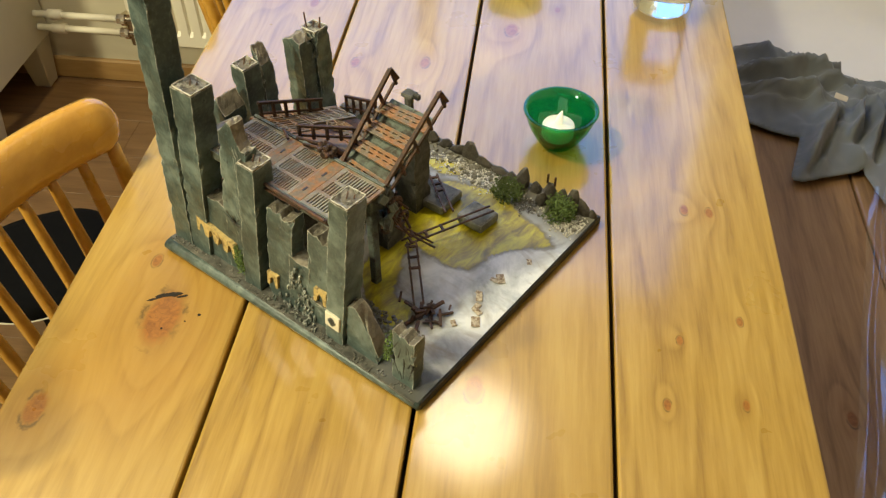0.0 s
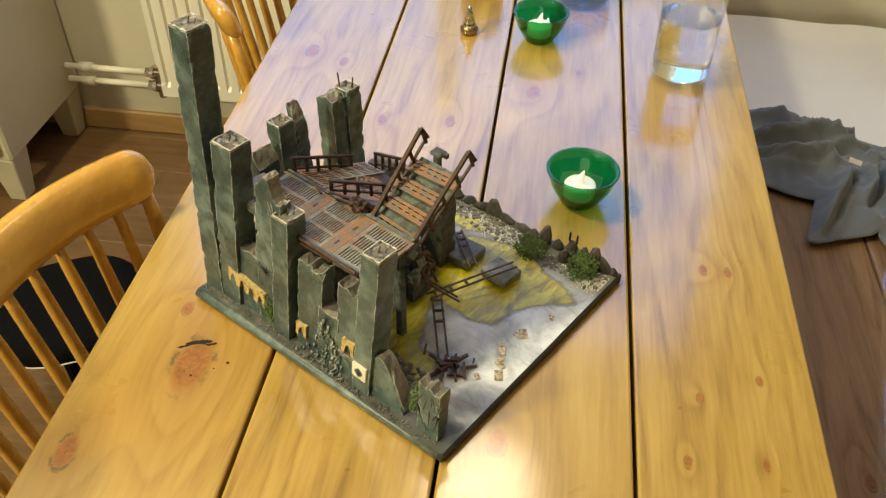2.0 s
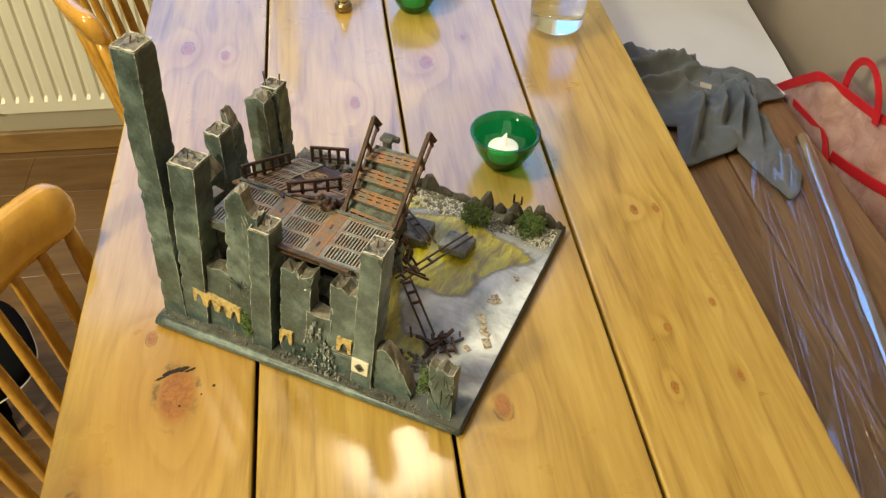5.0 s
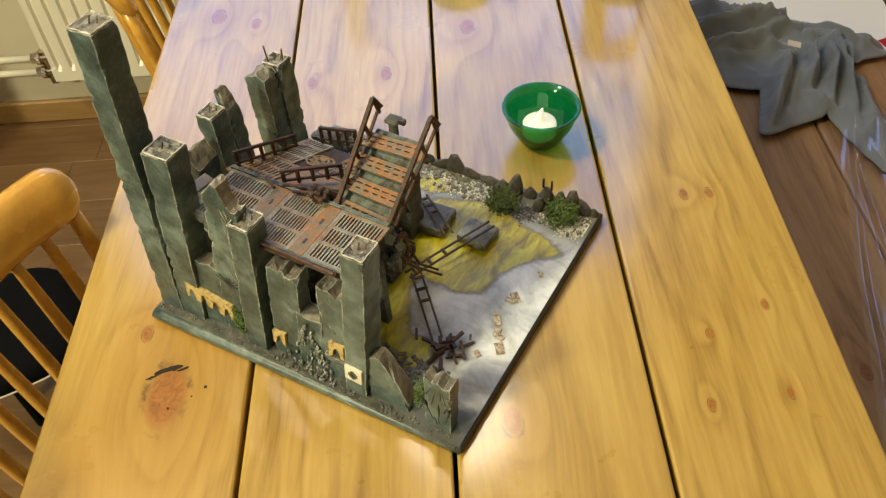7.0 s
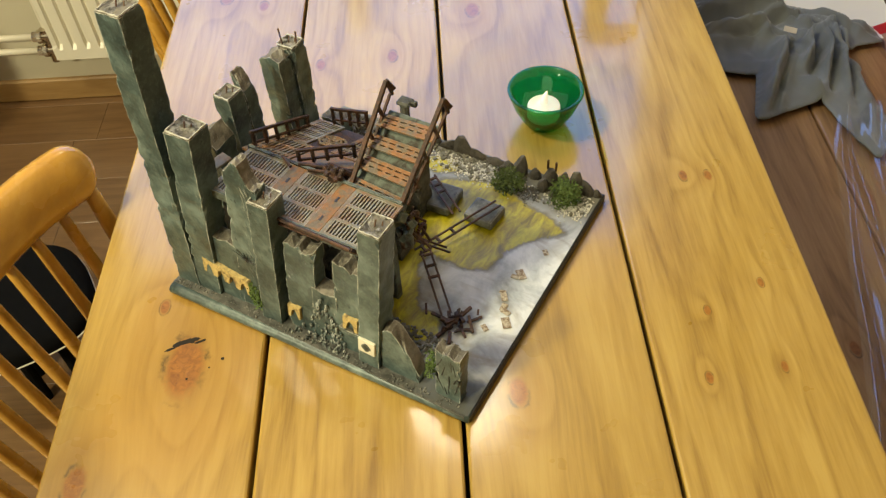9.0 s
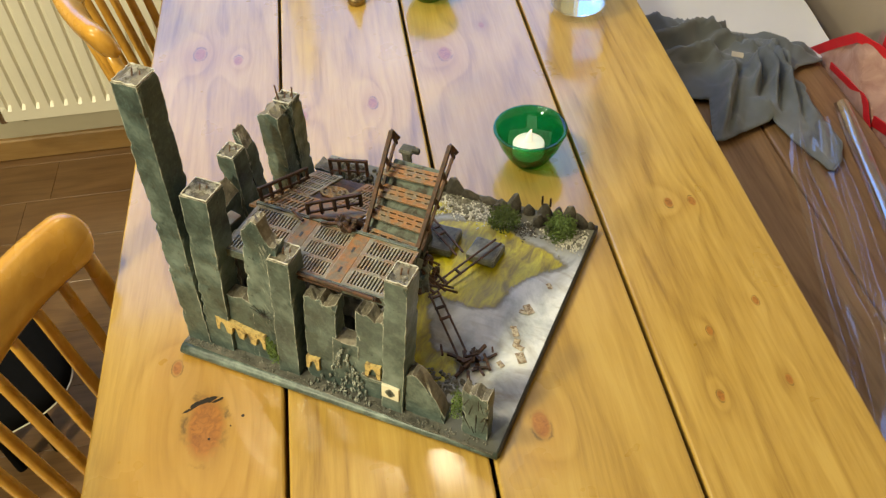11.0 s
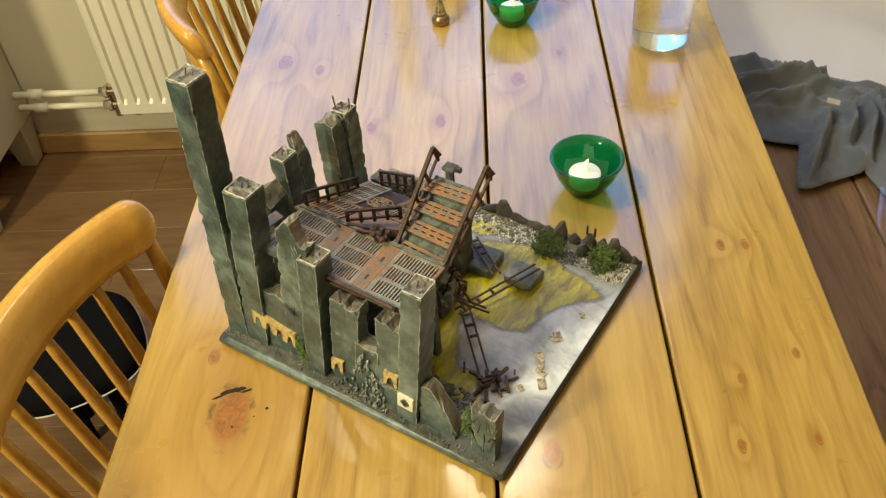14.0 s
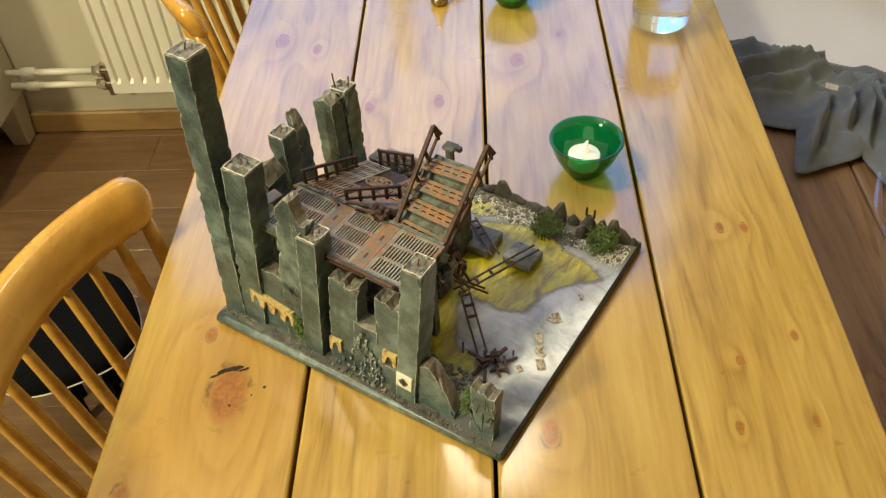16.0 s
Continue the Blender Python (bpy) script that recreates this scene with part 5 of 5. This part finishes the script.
scatter("rubble", 260, lambda r: (r.uniform(1, 9), r.uniform(10, 320)), 1.1, M_RUBBLE, 5, "small stones before the front wall", 12)
scatter("rubble", 50, lambda r: (r.uniform(3, 12), r.triangular(120, 190, 152)), 1.7, M_STONE, 6, "heap of chips before the front wall", 12.5, 1.6)
for i in range(9):
    scatter("rubble", 8 - i // 2, lambda r: (12.4 - 0.15 * i + r.uniform(-1.5, 0.5) + 0.45 * i, r.uniform(151 - 26 + 3 * i, 151 + 26 - 3 * i) - 0.3 * i), 1.9, M_STONE, 60 + i, "grey-green chips piled against the wall", 16 + 6.3 * i, 1.7)
scatter("rubble", 500, lambda r: (r.uniform(150, 290), min(320, r.gauss(290, 18))), 4.0, M_ROCK, 7, "dark rubble at the back of the ruin", 12, 1.2)


def flock(name, count, centre, spread, size, mat, seed, label, up=1.0):
    """Clump foliage of small crossed leaves."""
    rng = random.Random(seed)
    verts, faces = [], []
    for _ in range(count):
        while True:
            v = Vector((rng.uniform(-1, 1), rng.uniform(-1, 1), rng.uniform(-0.3, 1)))
            if 0.35 < v.length < 1:
                break
        k = 1 + 0.35 * noise.noise(v * 2 + Vector((seed, 0, 0))) + 0.45 * noise.noise(v * 5 + Vector((0, seed, 0)))
        c = Vector(centre) + Vector((v.x * spread[0], v.y * spread[1], v.z * spread[2])) * k
        n1 = Vector((rng.gauss(0, 1), rng.gauss(0, 1), rng.gauss(0, 1))).normalized()
        n2 = n1.orthogonal().normalized()
        s = size * rng.uniform(0.5, 1.2)
        base = len(verts)
        verts += [mm(*(c + n1 * s)), mm(*(c + n2 * s * 0.42)), mm(*(c - n1 * s)), mm(*(c - n2 * s * 0.42))]
        faces.append((base, base + 1, base + 2, base + 3))
    me = bpy.data.meshes.new(name)
    me.from_pydata(verts, [], faces)
    me.materials.append(mat)
    ob = new(name, me)
    ob.parent = model
    tagged(ob, label, kind="stuff")


flock("bush", 1700, (265, 92, 14), (17, 18, 17), 2.0, M_BUSH, 3, "dark green flock bush by the rocks")
flock("bush", 1700, (274, 31, 15), (15, 16, 20), 2.0, M_MOSS, 4, "green flock bush by the rocks")
flock("bush", 400, (262, 66, 12), (12, 12, 6), 1.6, M_ROCK, 5, "brown flock tuft")
flock("moss", 420, (9, 224, 30), (3.5, 6, 25), 1.5, M_MOSS, 6, "green moss climbing the wall")
flock("moss", 420, (19, 42, 32), (7, 6, 27), 1.5, M_MOSS, 7, "pale green creeper on the broken wall")
flock("moss", 120, (60, 122, 92), (9, 7, 9), 1.8, M_SLIME, 8, "yellow moss under the deck")


# fallen ladder-like fences
def ladder(a, b, gap, r=1.0, rungs=3):
    a, b = Vector(a), Vector(b)
    side = (b - a).cross(Vector((0, 0, 1))).normalized() * gap
    one = part("fallen_fence", rail_bm(a + side, b + side, r), M_IRON, model, "fallen rusty iron fence")
    part("bar", rail_bm(a - side, b - side, r), M_IRON, one)
    for i in range(rungs):
        p = a + (b - a) * (0.08 + 0.35 * i / max(1, rungs - 1))
        part("rung", rail_bm(p + side * 1.3, p - side * 1.3, r * 1.3), M_IRON, one)


ladder((131, 124, 25), (222, 82, 30), 4.0)
ladder((137, 118, 26), (85, 66, 16), 4.5)
ladder((228, 164, 27), (190, 112, 31), 4.0)
ladder((118, 122, 62), (150, 100, 22), 3.5)
rng = random.Random(11)
pile = part("scrap_pile", rail_bm((60, 62, 14), (100, 48, 20), 1.6), M_IRON, model, "tangle of rusty scrap iron")
for i in range(22):
    p = Vector((80 + rng.gauss(0, 8), 54 + rng.gauss(0, 8), 13 + rng.uniform(0, 5)))
    q = p + Vector((rng.uniform(-15, 15), rng.uniform(-15, 15), rng.uniform(-1, 6)))
    part("bar", rail_bm(p, q, rng.uniform(0.9, 1.8)), M_IRON, pile)
for i, (x, y, a, s) in enumerate(((162, 27, 20, 8), (157, 31, 70, 5), (119, 24, -20, 6), (104, 14, 12, 8), (115, 20, 50, 6), (130, 29, 10, 6), (135, 33, 80, 4), (90, 29, 30, 5), (198, 18, 15, 5))):
    bm = bmesh.new()
    box(bm, *mm(-s * 0.8, s * 0.8), *mm(-s * 0.5, s * 0.5), *mm(0, 0.5), oriented((x, y, 12.0), a + 25, 2, 3), bevel=0.0002)
    part("litter", bm, M_LITTER, model, "faded printed paper scrap")

# friezes and plaques on the front wall


def on_wall(y, z, d=0.0):
    return (10 + LEAN * (z - 11) - d, y, z)


def frieze(y0, y1, z0, z1, arches, seed, front=10.5, slope=0.0, ky=SIDE):
    bm = bmesh.new()
    n = arches * 10
    fx = front + LEAN * (z0 - 11)
    lower, upper = [], []
    for i in range(n + 1):
        y = y0 + (y1 - y0) * i / n
        ph = (i / 10) % 1.0
        arch = max(0.0, 1 - (abs(ph - 0.5) / 0.27) ** 2)
        lower.append((y, z0 + (z1 - z0) * (0.72 * math.sqrt(arch) if arch > 0 else 0.0)))
        upper.append((y, z1 + 1.2 * noise.noise((i * 0.5, seed, 0))))
    for i in range(n):
        quad = []
        for x in (fx - 1.6, fx + 3.0):
            quad.append([bm.verts.new(mm(x + LEAN * (z - z0), y, z)) for y, z in (lower[i], lower[i + 1], upper[i + 1], upper[i])])
        a, b = quad
        bm.faces.new(a)
        bm.faces.new(b[::-1])
        for k in range(4):
            bm.faces.new((a[k], a[(k + 1) % 4], b[(k + 1) % 4], b[k]))
    for v in bm.verts:
        v.co.z += slope * (v.co.y - y0 / 1000)
        v.co.y += ky * (v.co.z - 0.011)
    bmesh.ops.remove_doubles(bm, verts=bm.verts, dist=0.00002)
    part("gold_frieze", bm, M_BRASS, model, "cracked gold arched frieze relief")


frieze(233, 285, 31, 48, 4, 1.0, 9.8, 0.18)
frieze(177.5, 191, 25, 41, 1, 2.0, 12.0)
frieze(115, 130, 44, 60, 1, 3.0, 11.5)
slab(9.5, 14, 112, 134, 39, [43, 42, 44], 20.0, name="ledge", rough=0.5, step=3, ky=-0.06)
bm = bmesh.new()
box(bm, *mm(-1.6, 1.5), *mm(-8.5, 8.5), *mm(-8.5, 8.5), oriented((8.6, 101.2, 38), 0, 4.5, 3), bevel=0.0005)
plaque = part("plaque", bm, M_IVORY, model, "ivory square plaque with dark emblem")
bm = bmesh.new()
for w, h in ((4.6, 1.6), (3.2, 3.4), (1.5, 5.0)):
    box(bm, *mm(-2.1, -1.4), *mm(-w, w), *mm(-h, h), oriented((8.6, 101.2, 38), 0, 4.5, 3))
part("emblem", bm, M_VERDI, plaque, "dark plain emblem shape")
bm = bmesh.new()
rng = random.Random(1)
c = Vector(on_wall(229, 75, -1.6))
for i in range(14):
    a, r = 0.45 * i, rng.uniform(7, 17)
    tube(bm, mm(*c), mm(*(c + Vector((0.3, r * math.cos(a), r * math.sin(a))))), 0.0006, 0.0002, 5)
part("star_crack", bm, M_EDGE, model, "star-shaped crack")

# ---- floor boards ----
rng = random.Random(2)
bw = 0.145
y = -0.3
for r in range(13):
    x = LEFT + 0.02 - rng.uniform(0, 0.9)
    while x < RIGHT:
        ln = rng.choice((0.9, 1.2, 1.6))
        x0, x1 = max(x, LEFT), min(x + ln, RIGHT)
        if x1 - x0 > 0.05:
            bm = bmesh.new()
            box(bm, x0 + 0.0003, x1 - 0.0003, y + 0.0003, min(y + bw, BACK) - 0.0003, -0.014, 0.0, bevel=0.0006)
            part("board", bm, M_FLOOR, floor)
        x += ln
    y += bw
bm = bmesh.new()
box(bm, LEFT, RIGHT, FRONT, -0.302, -0.0139, -0.0005)
part("board", bm, M_FLOOR, floor)
